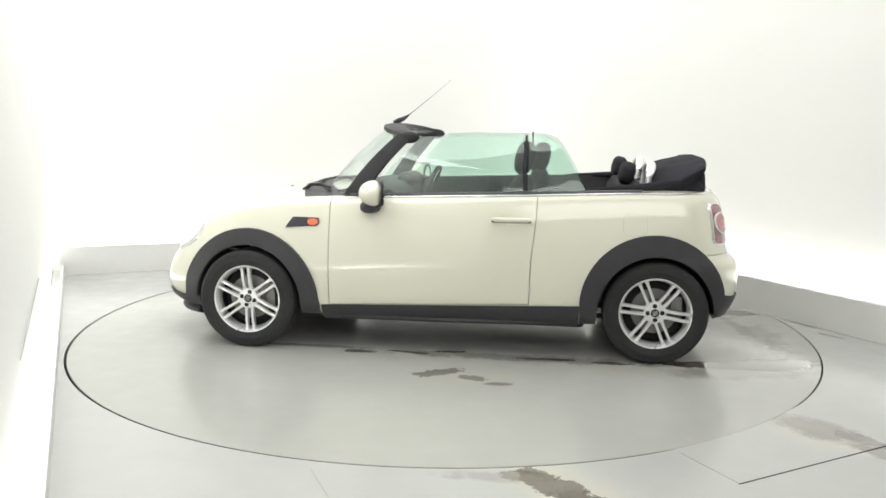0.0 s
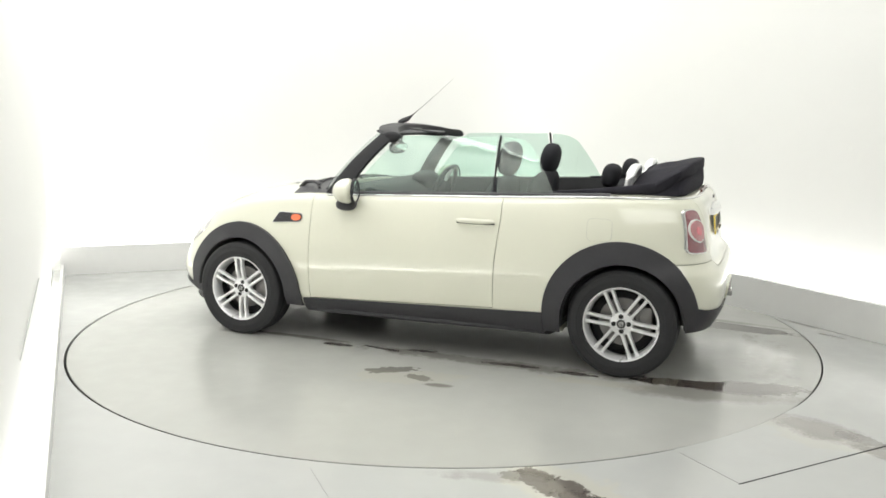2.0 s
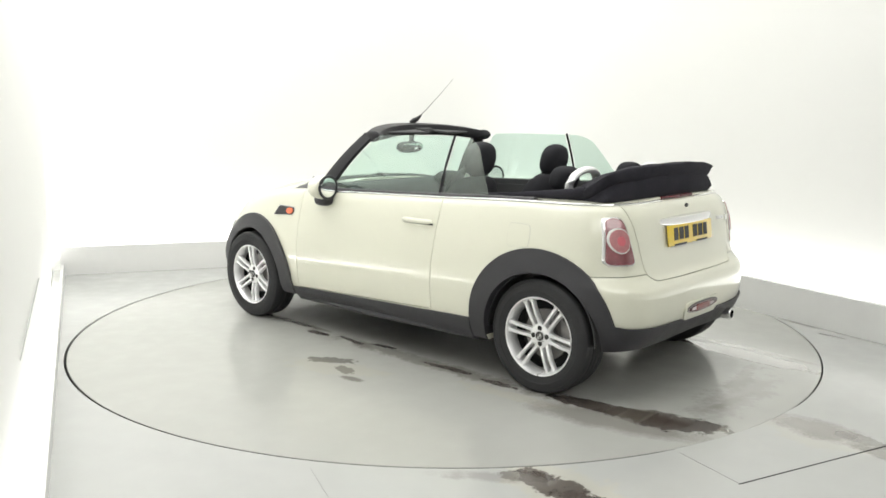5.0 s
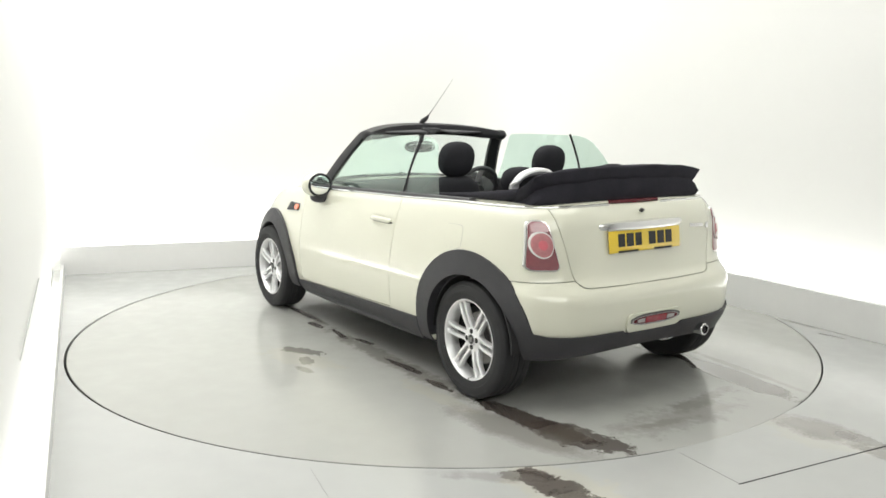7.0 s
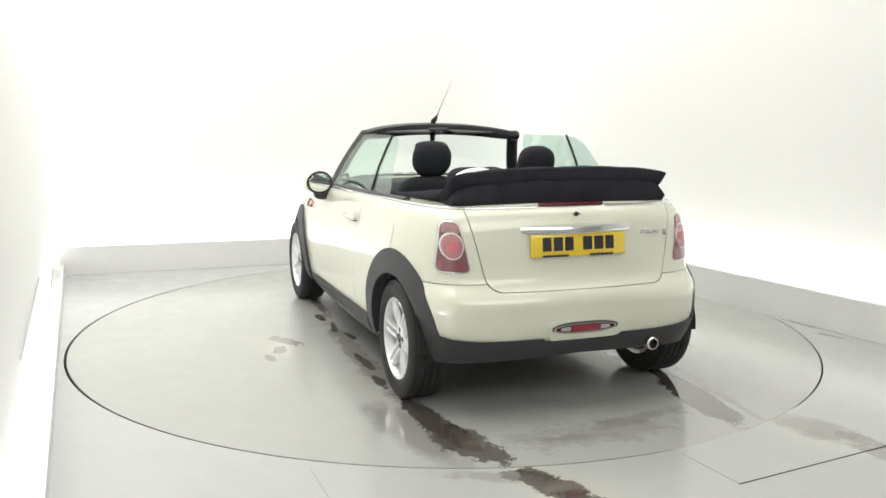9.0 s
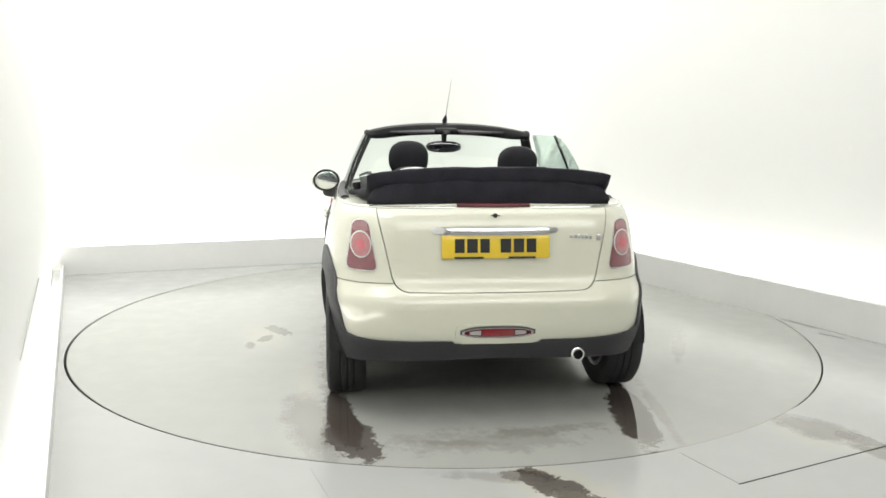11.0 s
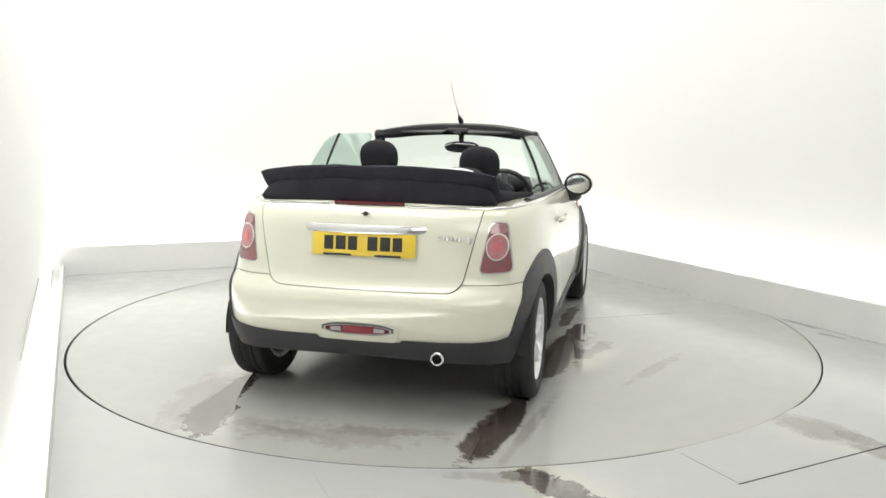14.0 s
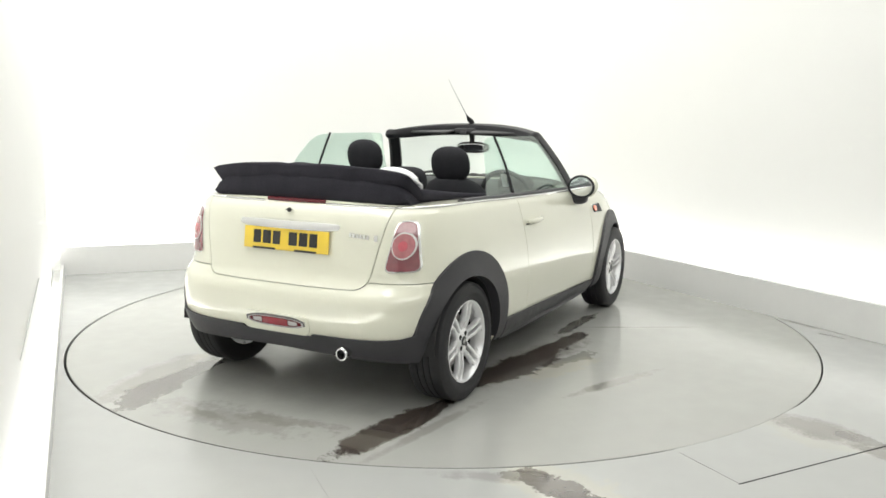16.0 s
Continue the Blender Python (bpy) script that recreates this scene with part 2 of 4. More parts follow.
def box(sx, sy, sz, m=None, bevel=0.0, seg=2, bm=None):
    bm2 = bmesh.new()
    bmesh.ops.create_cube(bm2, size=1.0, matrix=Matrix.Diagonal((sx, sy, sz, 1)))
    if bevel:
        bmesh.ops.bevel(bm2, geom=bm2.edges[:], offset=bevel, segments=seg, affect="EDGES", profile=0.5)
    if m is not None:
        bmesh.ops.transform(bm2, matrix=m, verts=bm2.verts)
    return merge(bm, bm2)


def merge(bm, bm2):
    if bm is None:
        return bm2
    tmp = bpy.data.meshes.new("tmp")
    bm2.to_mesh(tmp)
    bm.from_mesh(tmp)
    bm2.free()
    bpy.data.meshes.remove(tmp)
    return bm


def prism(poly, axis, lo, hi, bm=None):
    """A closed prism over a 2D outline: axis 'y' takes (x, z), 'x' takes (y, z), 'z' takes (x, y)."""
    bm2 = bmesh.new()

    def at(p, h):
        return {"y": (p[0], h, p[1]), "x": (h, p[0], p[1]), "z": (p[0], p[1], h)}[axis]
    a = [bm2.verts.new(at(p, lo)) for p in poly]
    b = [bm2.verts.new(at(p, hi)) for p in poly]
    n = len(poly)
    bm2.faces.new(a)
    bm2.faces.new(b[::-1])
    for i in range(n):
        bm2.faces.new((a[i], b[i], b[(i + 1) % n], a[(i + 1) % n]))
    bmesh.ops.recalc_face_normals(bm2, faces=bm2.faces)
    return merge(bm, bm2)


def tube(points, radius, sides=8, bm=None, closed=False, flat=1.0):
    """A round bar along points; radius may be one number or one a point."""
    bm2 = bmesh.new()
    pts = [Vector(p) for p in points]
    n = len(pts)
    rings = []
    for i, p in enumerate(pts):
        a = pts[(i - 1) % n] if closed or i else p
        b = pts[(i + 1) % n] if closed or i < n - 1 else p
        d = (b - a).normalized()
        up = Vector((0, 0, 1)) if abs(d.z) < 0.95 else Vector((1, 0, 0))
        s = d.cross(up).normalized()
        t = s.cross(d)
        r = radius[i] if isinstance(radius, (list, tuple)) else radius
        rings.append([bm2.verts.new(p + s * r * flat * math.cos(k * math.tau / sides) + t * r * math.sin(k * math.tau / sides)) for k in range(sides)])
    for i in range(n if closed else n - 1):
        r0, r1 = rings[i], rings[(i + 1) % n]
        for k in range(sides):
            bm2.faces.new((r0[k], r0[(k + 1) % sides], r1[(k + 1) % sides], r1[k]))
    if not closed:
        bm2.faces.new(rings[0][::-1])
        bm2.faces.new(rings[-1])
    bmesh.ops.recalc_face_normals(bm2, faces=bm2.faces)
    return merge(bm, bm2)


def lathe(profile, sides=48, bm=None, m=None, closed=False):
    """Turns (radius, height) pairs round the y axis; height runs along y."""
    bm2 = bmesh.new()
    rings = []
    for r, h in profile:
        if r < 1e-6:
            rings.append([bm2.verts.new((0, h, 0))] * sides)
        else:
            rings.append([bm2.verts.new((r * math.cos(k * math.tau / sides), h, r * math.sin(k * math.tau / sides))) for k in range(sides)])
    pairs = list(zip(rings, rings[1:])) + ([(rings[-1], rings[0])] if closed else [])
    for a, b in pairs:
        for k in range(sides):
            f = []
            for v in (a[k], a[(k + 1) % sides], b[(k + 1) % sides], b[k]):
                if v not in f:
                    f.append(v)
            if len(f) > 2:
                bm2.faces.new(f)
    bmesh.ops.recalc_face_normals(bm2, faces=bm2.faces)
    if m is not None:
        bmesh.ops.transform(bm2, matrix=m, verts=bm2.verts)
    return merge(bm, bm2)


def lerp(table, x):
    """Smooth value at x from (x, value) pairs in rising order."""
    xs, ys = [p[0] for p in table], [p[1] for p in table]
    if x <= xs[0]:
        return ys[0]
    if x >= xs[-1]:
        return ys[-1]
    i = max(k for k in range(len(xs) - 1) if xs[k] <= x)
    h = xs[i + 1] - xs[i]
    sl = [(ys[k + 1] - ys[k]) / (xs[k + 1] - xs[k]) for k in range(len(xs) - 1)]

    def tang(k):
        if k == 0:
            return sl[0]
        if k == len(xs) - 1:
            return sl[-1]
        return 0.0 if sl[k - 1] * sl[k] <= 0 else 2 * sl[k - 1] * sl[k] / (sl[k - 1] + sl[k])
    t = (x - xs[i]) / h
    return ((2 * t ** 3 - 3 * t ** 2 + 1) * ys[i] + (t ** 3 - 2 * t ** 2 + t) * h * tang(i)
            + (-2 * t ** 3 + 3 * t ** 2) * ys[i + 1] + (t ** 3 - t ** 2) * h * tang(i + 1))


def boolean(me, cutters, op):
    """The mesh me cut by (or met with) closed bmeshes, as a new mesh."""
    base = new("tmp_base", me)
    made = []
    for bm in cutters:
        cm = bpy.data.meshes.new("tmp_cut")
        bm.to_mesh(cm)
        bm.free()
        co = new("tmp_cut", cm)
        mod = base.modifiers.new("cut", "BOOLEAN")
        mod.operation, mod.solver, mod.object = op, "EXACT", co
        made.append(co)
    dg = bpy.context.evaluated_depsgraph_get()
    dg.update()
    out = bpy.data.meshes.new_from_object(base.evaluated_get(dg))
    for ob in [base] + made:
        d = ob.data
        bpy.data.objects.remove(ob)
        if d is not me:
            bpy.data.meshes.remove(d)
    for p in out.polygons:
        p.use_smooth = True
    out.set_sharp_from_angle(angle=radians(30))
    return out


# ---- the studio room ----
def room():
    def wall(name, p, q, z0, z1, thick, material, label=""):
        p, q = Vector((*p, 0)), Vector((*q, 0))
        d = (q - p).normalized()
        nrm = Vector((-d.y, d.x, 0))
        poly = [(p.x, p.y), (q.x, q.y), (q.x + nrm.x * thick, q.y + nrm.y * thick), (p.x + nrm.x * thick, p.y + nrm.y * thick)]
        ob = part(name, prism(poly, "z", z0, z1), material, smooth=False)
        return tagged(ob, label or "plain white painted studio wall", "wall", kind="structure")

    # inner faces; walls thicken away from the room
    wall("wall_west", (-0.698, -4.741), (-4.071, 2.870), 0, 3.7, 0.12, M_WALL)
    wall("wall_south", (5.9, -5.6), (-0.9, -8.0), 0, 3.7, 0.12, M_WALL)
    wall("wall_porch", (-0.6, -7.9), (-2.4, -4.4), 0, 3.7, 0.12, M_WALL)
    wall("wall_jamb", (-2.4, -4.4), (-0.70, -4.78), 0, 3.7, 0.12, M_WALL)
    # back wall, which bends round into the east wall without a corner
    corner, ub, ue = Vector((0.928, 3.42)), Vector((-0.94, -0.34)), Vector((0.495, -0.869))
    line = [corner + ub * 5.2, corner + ub * 0.75]
    line += [(1 - t) ** 2 * (corner + ub * 0.75) + 2 * t * (1 - t) * corner + t * t * (corner + ue * 0.75) for t in [k / 16 for k in range(1, 17)]]
    line += [corner + ue * 11.0]
    bm = bmesh.new()
    cols = []
    for k, p in enumerate(line):
        d = (line[min(k + 1, len(line) - 1)] - line[max(k - 1, 0)]).normalized()
        o = p + Vector((-d.y, d.x)) * 0.12
        cols.append([bm.verts.new((p.x, p.y, 0)), bm.verts.new((p.x, p.y, 3.7)), bm.verts.new((o.x, o.y, 3.7)), bm.verts.new((o.x, o.y, 0))])
    for a, b in zip(cols, cols[1:]):
        for k in range(4):
            bm.faces.new((a[k], b[k], b[(k + 1) % 4], a[(k + 1) % 4]))
    bmesh.ops.recalc_face_normals(bm, faces=bm.faces)
    tagged(part("wall_north", bm, M_WALL, angle=40), "white studio wall with a rounded corner", "wall", kind="structure")
    # level joint in the west wall's lining
    wall("trim", (-1.775, -2.308), (-2.536, -0.593), 0.404, 0.409, -0.004, M_JOINT, "thin level joint in the wall lining")
    ceil = part("ceiling", prism([(-5, -9), (7, -9), (7, 6), (-5, 6)], "z", 3.7, 3.8), M_WALL, smooth=False)
    tagged(ceil, "plain white studio ceiling", "ceiling", kind="structure")

    # floor sheet with a round hole for the turntable
    bm = bmesh.new()
    n = 384
    ring = [(math.cos(k * math.tau / n), math.sin(k * math.tau / n)) for k in range(n)]

    def lip(x, y):
        """Radius of the hole: the gap is widest in the west and closes at the hatch plate."""
        turn = math.degrees(math.atan2(y, x))
        shut = min(1.0, max(0.0, (abs(turn + 54) - 9) / 4))
        return DISC_R - 0.0009 + shut * (0.0085 + 0.006 * max(0.0, math.cos(radians(turn + 165))) ** 2)
    inner = [bm.verts.new((x * lip(x, y), y * lip(x, y), 0)) for x, y in ring]
    low = [bm.verts.new((x * lip(x, y), y * lip(x, y), -0.06)) for x, y in ring]
    outer = [bm.verts.new((x * 14, y * 14, 0)) for x, y in ring]
    for k in range(n):
        j = (k + 1) % n
        bm.faces.new((inner[k], outer[k], outer[j], inner[j]))
        bm.faces.new((low[k], inner[k], inner[j], low[j]))
    bmesh.ops.recalc_face_normals(bm, faces=bm.faces)
    tagged(part("floor", bm, M_FLOOR, smooth=False), "pale grey painted concrete floor with water stains", "floor", kind="structure")
    pit = lathe([(0, -0.06), (DISC_R + 0.05, -0.06)], 96, m=pose(0, 0, 0, 90))
    tagged(part("turntable_pit", pit, M_GAP, smooth=False), "dark bottom of the turntable pit", "pit", kind="structure")

    # low grey kerbs before the walls
    def kerb(name, p, q, h, thick=0.05):
        ob = wall(name, p, q, 0, h, thick, M_KERB, "low pale grey kerb board along the wall")
        ob["category"] = "kerb"
    # joints between the floor plates, and dark strips along the kerb feet
    def joint(p, q, w, material):
        a, b = Vector((*p, 0)), Vector((*q, 0))
        d = b - a
        m = Matrix.Translation((a + b) / 2 + Vector((0, 0, 0.0))) @ pose(0, 0, 0, 0, 0, math.degrees(math.atan2(d.y, d.x)))
        ob = part("trim", box(d.length, w, 0.003, m), material, smooth=False)
        tagged(ob, "narrow dark strip at floor plate joints and kerb feet", "floor joint", kind="structure")
    joint((-0.540, -2.445), (-0.28, -3.05), 0.0015, M_JOINT)
    joint((1.03, -2.24), (1.185, -2.542), 0.0018, M_JOINT)
    joint((1.180, -2.545), (3.6, -1.315), 0.006, M_GAP)
    # narrow darker strips that follow the feet of the east and north kerbs
    joint((2.44, 0.25), (3.05, -0.83), 0.010, M_JOINT)
    joint((-3.36, 1.535), (-0.6, 2.530), 0.006, M_JOINT)
    kerb("kerb_west", (-0.607, -4.70), (-3.37, 1.53), 0.10, 0.02)
    kerb("kerb_north", (-3.40, 1.53), (0.86, 3.066), 0.25)
    kerb("kerb_east", (0.82, 3.105), (4.93, -4.11), 0.25)


room()

disc = bmesh.new()
lathe([(0, 0.0), (DISC_R * 0.5, 0), (DISC_R - 0.004, 0), (DISC_R, -0.004), (DISC_R, -0.05), (0, -0.05)], 384, bm=disc, m=pose(0, 0, 0, 90))
turntable = tagged(part("turntable", disc, M_DISC, angle=20), "round pale grey painted turntable with brown tyre stains and shade painted under the car", "turntable")
# black band on the disc's edge, added as the shade inside the gap
ring = lathe([(DISC_R - 0.0012, -0.0022), (DISC_R + 0.0006, -0.0040), (DISC_R + 0.0006, -0.045)], 384, m=pose(0, 0, 0, 90))
part("gap_shade_strip", ring, M_GAP, turntable, "thin dark strip standing in for the shaded gap", angle=60)


# ---- the car ----
WB = 2.467
ZB = 0.205
SHOULDER = [(-0.56, 0.985), (-0.35, 1.005), (0.0, 1.005), (0.77, 0.98), (1.9, 0.94), (2.2, 0.915), (2.45, 0.88), (2.7, 0.81), (2.9, 0.725), (3.05, 0.655), (3.2, 0.60)]
HALF_W = [(0, 0.77), (0.08, 0.808), (0.2, 0.828), (0.42, 0.840), (0.6, 0.832), (0.8, 0.808), (0.93, 0.782), (0.98, 0.765), (1.0, 0.748)]
REAR_X = [(0, -0.41), (0.1, -0.460), (0.22, -0.503), (0.32, -0.518), (0.44, -0.516), (0.50, -0.495), (0.545, -0.455), (0.6, -0.437), (0.75, -0.419), (0.88, -0.402), (0.96, -0.374), (1.0, -0.335)]
FRONT_X = [(0, 3.04), (0.15, 3.12), (0.4, 3.16), (0.65, 3.13), (0.85, 3.06), (1.0, 2.96)]
XM = 1.25


def ring_point(v, u, off=0.0):
    """A point of the outer skin: v from sill (0) to shoulder (1), u from the tail's middle (0) round the car's left to the nose's middle (1)."""
    a = u * math.pi
    ca, sa = math.cos(a), math.sin(a)
    if ca > 0:
        L, p = XM - lerp(REAR_X, v) + off, 6.5
    else:
        L, p = lerp(FRONT_X, v) - XM + off, 5.2
    w = lerp(HALF_W, v) + off
    x = XM - math.copysign(abs(ca) ** (2 / p), ca) * L
    swell = 0.030 * math.exp(-((x - WB) / 0.42) ** 2) * max(0.0, min(1.0, (0.85 - v) / 0.35))
    y = (w + swell) * abs(sa) ** (2 / p)
    z = ZB + v * (lerp(SHOULDER, x) - ZB)
    return x, y, z


def hull(off=0.0, nu=72, nv=36):
    bm = bmesh.new()
    us = []
    for i in range(nu + 1):       # even steps along the outline instead of the angle
        us.append(i / nu)
    dense = [(ring_point(0.5, k / 4000), k / 4000) for k in range(4001)]
    acc, lens = 0.0, [0.0]
    for (p, _), (q, _) in zip(dense, dense[1:]):
        acc += math.dist(p, q)
        lens.append(acc)
    us = [float(np.interp(acc * i / nu, lens, [d[1] for d in dense])) for i in range(nu + 1)]
    rings = []
    for j in range(nv + 1):
        v = j / nv
        left = [ring_point(v, u, off) for u in us]
        left[0] = (left[0][0], 0.0, left[0][2])
        left[-1] = (left[-1][0], 0.0, left[-1][2])
        loop = left + [(x, -y, z) for x, y, z in left[-2:0:-1]]
        rings.append([bm.verts.new(p) for p in loop])
    n = len(rings[0])
    for r0, r1 in zip(rings, rings[1:]):
        for k in range(n):
            bm.faces.new((r0[k], r0[(k + 1) % n], r1[(k + 1) % n], r1[k]))
    # crowned deck and bonnet: strips across from the left rim to the right one
    top, na = rings[-1], 14
    rows = []
    for i in range(nu + 1):
        L, R = top[i], top[(n - i) % n]
        if L is R:
            rows.append([L])
            continue
        row = [L]
        x = L.co.x
        crown = lerp([(-0.3, 0.012), (1.7, 0.02), (2.0, 0.05), (2.4, 0.075), (2.8, 0.085), (3.0, 0.05)], x) * min(1, abs(L.co.y) / 0.3) + off
        for k in range(1, na):
            s = k / na
            y = L.co.y * (1 - 2 * s)
            t = 1 - abs(1 - 2 * s) ** 3
            row.append(bm.verts.new((x, y, L.co.z + crown * t)))
        row.append(R)
        rows.append(row)
    for a, b in zip(rows, rows[1:]):
        if len(a) == 1:
            for k in range(na):
                bm.faces.new((a[0], b[k], b[k + 1]))
        elif len(b) == 1:
            for k in range(na):
                bm.faces.new((a[k], b[0], a[k + 1]))
        else:
            for k in range(na):
                bm.faces.new((a[k], b[k], b[k + 1], a[k + 1]))
    bm.faces.new(rings[0])
    bmesh.ops.recalc_face_normals(bm, faces=bm.faces)
    me = bpy.data.meshes.new("hull")
    bm.to_mesh(me)
    bm.free()
    return me


car = tagged(new("convertible_car"), "cream two-door convertible car with black soft top folded down", "car")
def superell(cx, cy, cz, rx, ry, rz, p=2.8, tilt=0.0, nu=28, nv=16, bm=None, shape=None):
    """A rounded cushion; tilt leans it back in degrees; shape(x, y, z) may bend it."""
    bm2 = bmesh.new()

    def pw(a, e):
        return math.copysign(abs(a) ** e, a)
    rows = []
    for j in range(nv + 1):
        b = -math.pi / 2 + math.pi * j / nv
        row = []
        for i in range(nu):
            a = math.tau * i / nu
            q = Vector((rx * pw(math.cos(b), 2 / p) * pw(math.cos(a), 2 / p), ry * pw(math.cos(b), 2 / p) * pw(math.sin(a), 2 / p), rz * pw(math.sin(b), 2 / p)))
            if shape:
                q = Vector(shape(*q))
            row.append(q)
        rows.append(row)
    m = pose(cx, cy, cz, 0, -tilt, 0)
    vs = []
    for j, row in enumerate(rows):
        if j in (0, nv):
            vs.append([bm2.verts.new(m @ row[0])] * nu)
        else:
            vs.append([bm2.verts.new(m @ q) for q in row])
    for a, b in zip(vs, vs[1:]):
        for i in range(nu):
            f = []
            for v in (a[i], a[(i + 1) % nu], b[(i + 1) % nu], b[i]):
                if v not in f:
                    f.append(v)
            if len(f) > 2:
                bm2.faces.new(f)
    bmesh.ops.recalc_face_normals(bm2, faces=bm2.faces)
    return merge(bm, bm2)


SKIN = hull()
FRONT_HUB, REAR_HUB = (WB, 0.305), (0.0, 0.305)
R_WELL = 0.345


def arc(cx, cz, r, a0, a1, n):
    return [(cx + r * math.cos(radians(a0 + (a1 - a0) * k / n)), cz + r * math.sin(radians(a0 + (a1 - a0) * k / n))) for k in range(n + 1)]


def rounded(points, r, n=5):
    """An outline with its corners rounded off."""
    out, m = [], len(points)
    for i, p in enumerate(points):
        p, a, b = Vector(p), Vector(points[i - 1]), Vector(points[(i + 1) % m])
        rr = min(r, (a - p).length * 0.45, (b - p).length * 0.45)
        s, e = p + (a - p).normalized() * rr, p + (b - p).normalized() * rr
        for k in range(n + 1):
            t = k / n
            out.append(tuple((1 - t) ** 2 * s + 2 * t * (1 - t) * p + t * t * e))
    return out


def flip(poly):
    return [(-a, b) for a, b in poly]


def wells():
    out = []
    for cx, cz in (FRONT_HUB, REAR_HUB):
        for lo, hi in ((0.50, 1.1), (-1.1, -0.50)):
            out.append(prism(arc(cx, cz, R_WELL, 0, 360 * 39 / 40, 39), "y", lo, hi))
    return out


def door_outline(g):
    return [(1.949 + g, 0.290 - g), (1.947 + g, 0.93), (1.92 + g, 1.15), (0.700 - g, 1.15), (0.706 - g, 0.86), (0.732 - g, 0.60), (0.739 - g, 0.340 - g)]


def lid_outline(g):
    top = [(-0.566 - g, 1.2), (-0.566 - g, 1.0)]
    low = [(-0.478 - g, 0.618 - g), (-0.2, 0.612 - g)]
    left = top + low
    return rounded(left + [(-y, z) for y, z in left[::-1]], 0.07, 6)


def cabin_cut():
    return prism(rounded([(0.06, -0.66), (1.60, -0.665), (1.86, -0.55), (1.97, -0.2), (1.97, 0.2), (1.86, 0.55), (1.60, 0.665), (0.06, 0.66)], 0.12), "z", 0.30, 1.4)


def build_body():
    gap = 0.004
    doors = [prism(door_outline(gap), "y", 0.675, 1.1), prism(door_outline(gap), "y", -1.1, -0.675)]
    lid = prism(lid_outline(gap), "x", -1.0, -0.26)
    bump = prism([(-1.0, 0.1), (-0.18, 0.1), (-0.18, 0.654), (-1.0, 0.654)], "y", -1.1, 1.1)
    low = prism([(-1, 0.0), (4, 0.0), (4, 0.225), (-1, 0.225)], "y", -1.1, 1.1)
    me = boolean(SKIN, wells() + [cabin_cut(), bump, lid, low] + doors, "DIFFERENCE")
    body = part("body", me, M_PAINT, car, "glossy cream painted body shell")
    for s in (1, -1):
        lo, hi = (0.680, 1.1) if s > 0 else (-1.1, -0.680)
        door = part("door", boolean(SKIN, [prism(door_outline(0), "y", lo, hi)], "INTERSECT"), M_PAINT, car, "closed cream painted car door")
        # pull handle with a shallow cup behind it
        hx0, hx1 = 0.735, 0.965
        pts = [(hx0 + (hx1 - hx0) * k / 10, s * (0.824 + 0.017 * math.sin(math.pi * k / 10) ** 0.6), 0.838) for k in range(11)]
        door.data = boolean(door.data, [superell(0.85, s * 0.846, 0.824, 0.092, 0.042, 0.027, 2.4)], "DIFFERENCE")
        part("door_handle", tube(pts, [0.008] + [0.0145] * 9 + [0.008], 10, flat=0.7), M_PAINT, door, "cream painted pull handle")
        # dark strip added in place of the shade beneath the handle
        part("handle_shade", tube([(x, y - s * 0.008, z - 0.014) for x, y, z in pts], 0.0045, 6), M_TRIM, door, "dark strip for the shade under the handle")
        card = prism(rounded([(0.75, 0.36), (1.84, 0.36), (1.84, 0.925), (0.75, 0.955)], 0.05), "y", s * 0.642, s * 0.656)
        part("door_card", card, M_DARK, door, "black inner door card")
    lid_me = boolean(SKIN, [prism(lid_outline(0), "x", -1.0, -0.265)], "INTERSECT")
    boot = part("boot_lid", lid_me, M_PAINT, car, "closed cream painted boot lid")
    b2 = boolean(SKIN, [prism([(-1.0, 0.318), (-0.185, 0.318), (-0.185, 0.650), (-1.0, 0.650)], "y", -1.1, 1.1)], "INTERSECT")
    b2 = boolean(b2, wells() + [prism(lid_outline(gap), "x", -1.0, -0.2)], "DIFFERENCE")
    bumper = part("rear_bumper", b2, M_PAINT, car, "cream painted rear bumper")
    return body, boot, bumper


SKINS = {}


def hull_piece(off, poly, axis, side=1, lo=None, hi=None):
    """The outer skin, raised by off, inside a prism over an outline."""
    key = round(off, 4)
    if key not in SKINS:
        SKINS[key] = hull(off)
    if axis == "y":
        a, b = (lo or 0.5, hi or 1.2) if side > 0 else (-(hi or 1.2), -(lo or 0.5))
    else:
        a, b = (lo if lo is not None else -1.2), (hi if hi is not None else -0.2)
    return boolean(SKINS[key], [prism(poly, axis, a, b)], "INTERSECT")


body, boot_lid, rear_bumper = build_body()


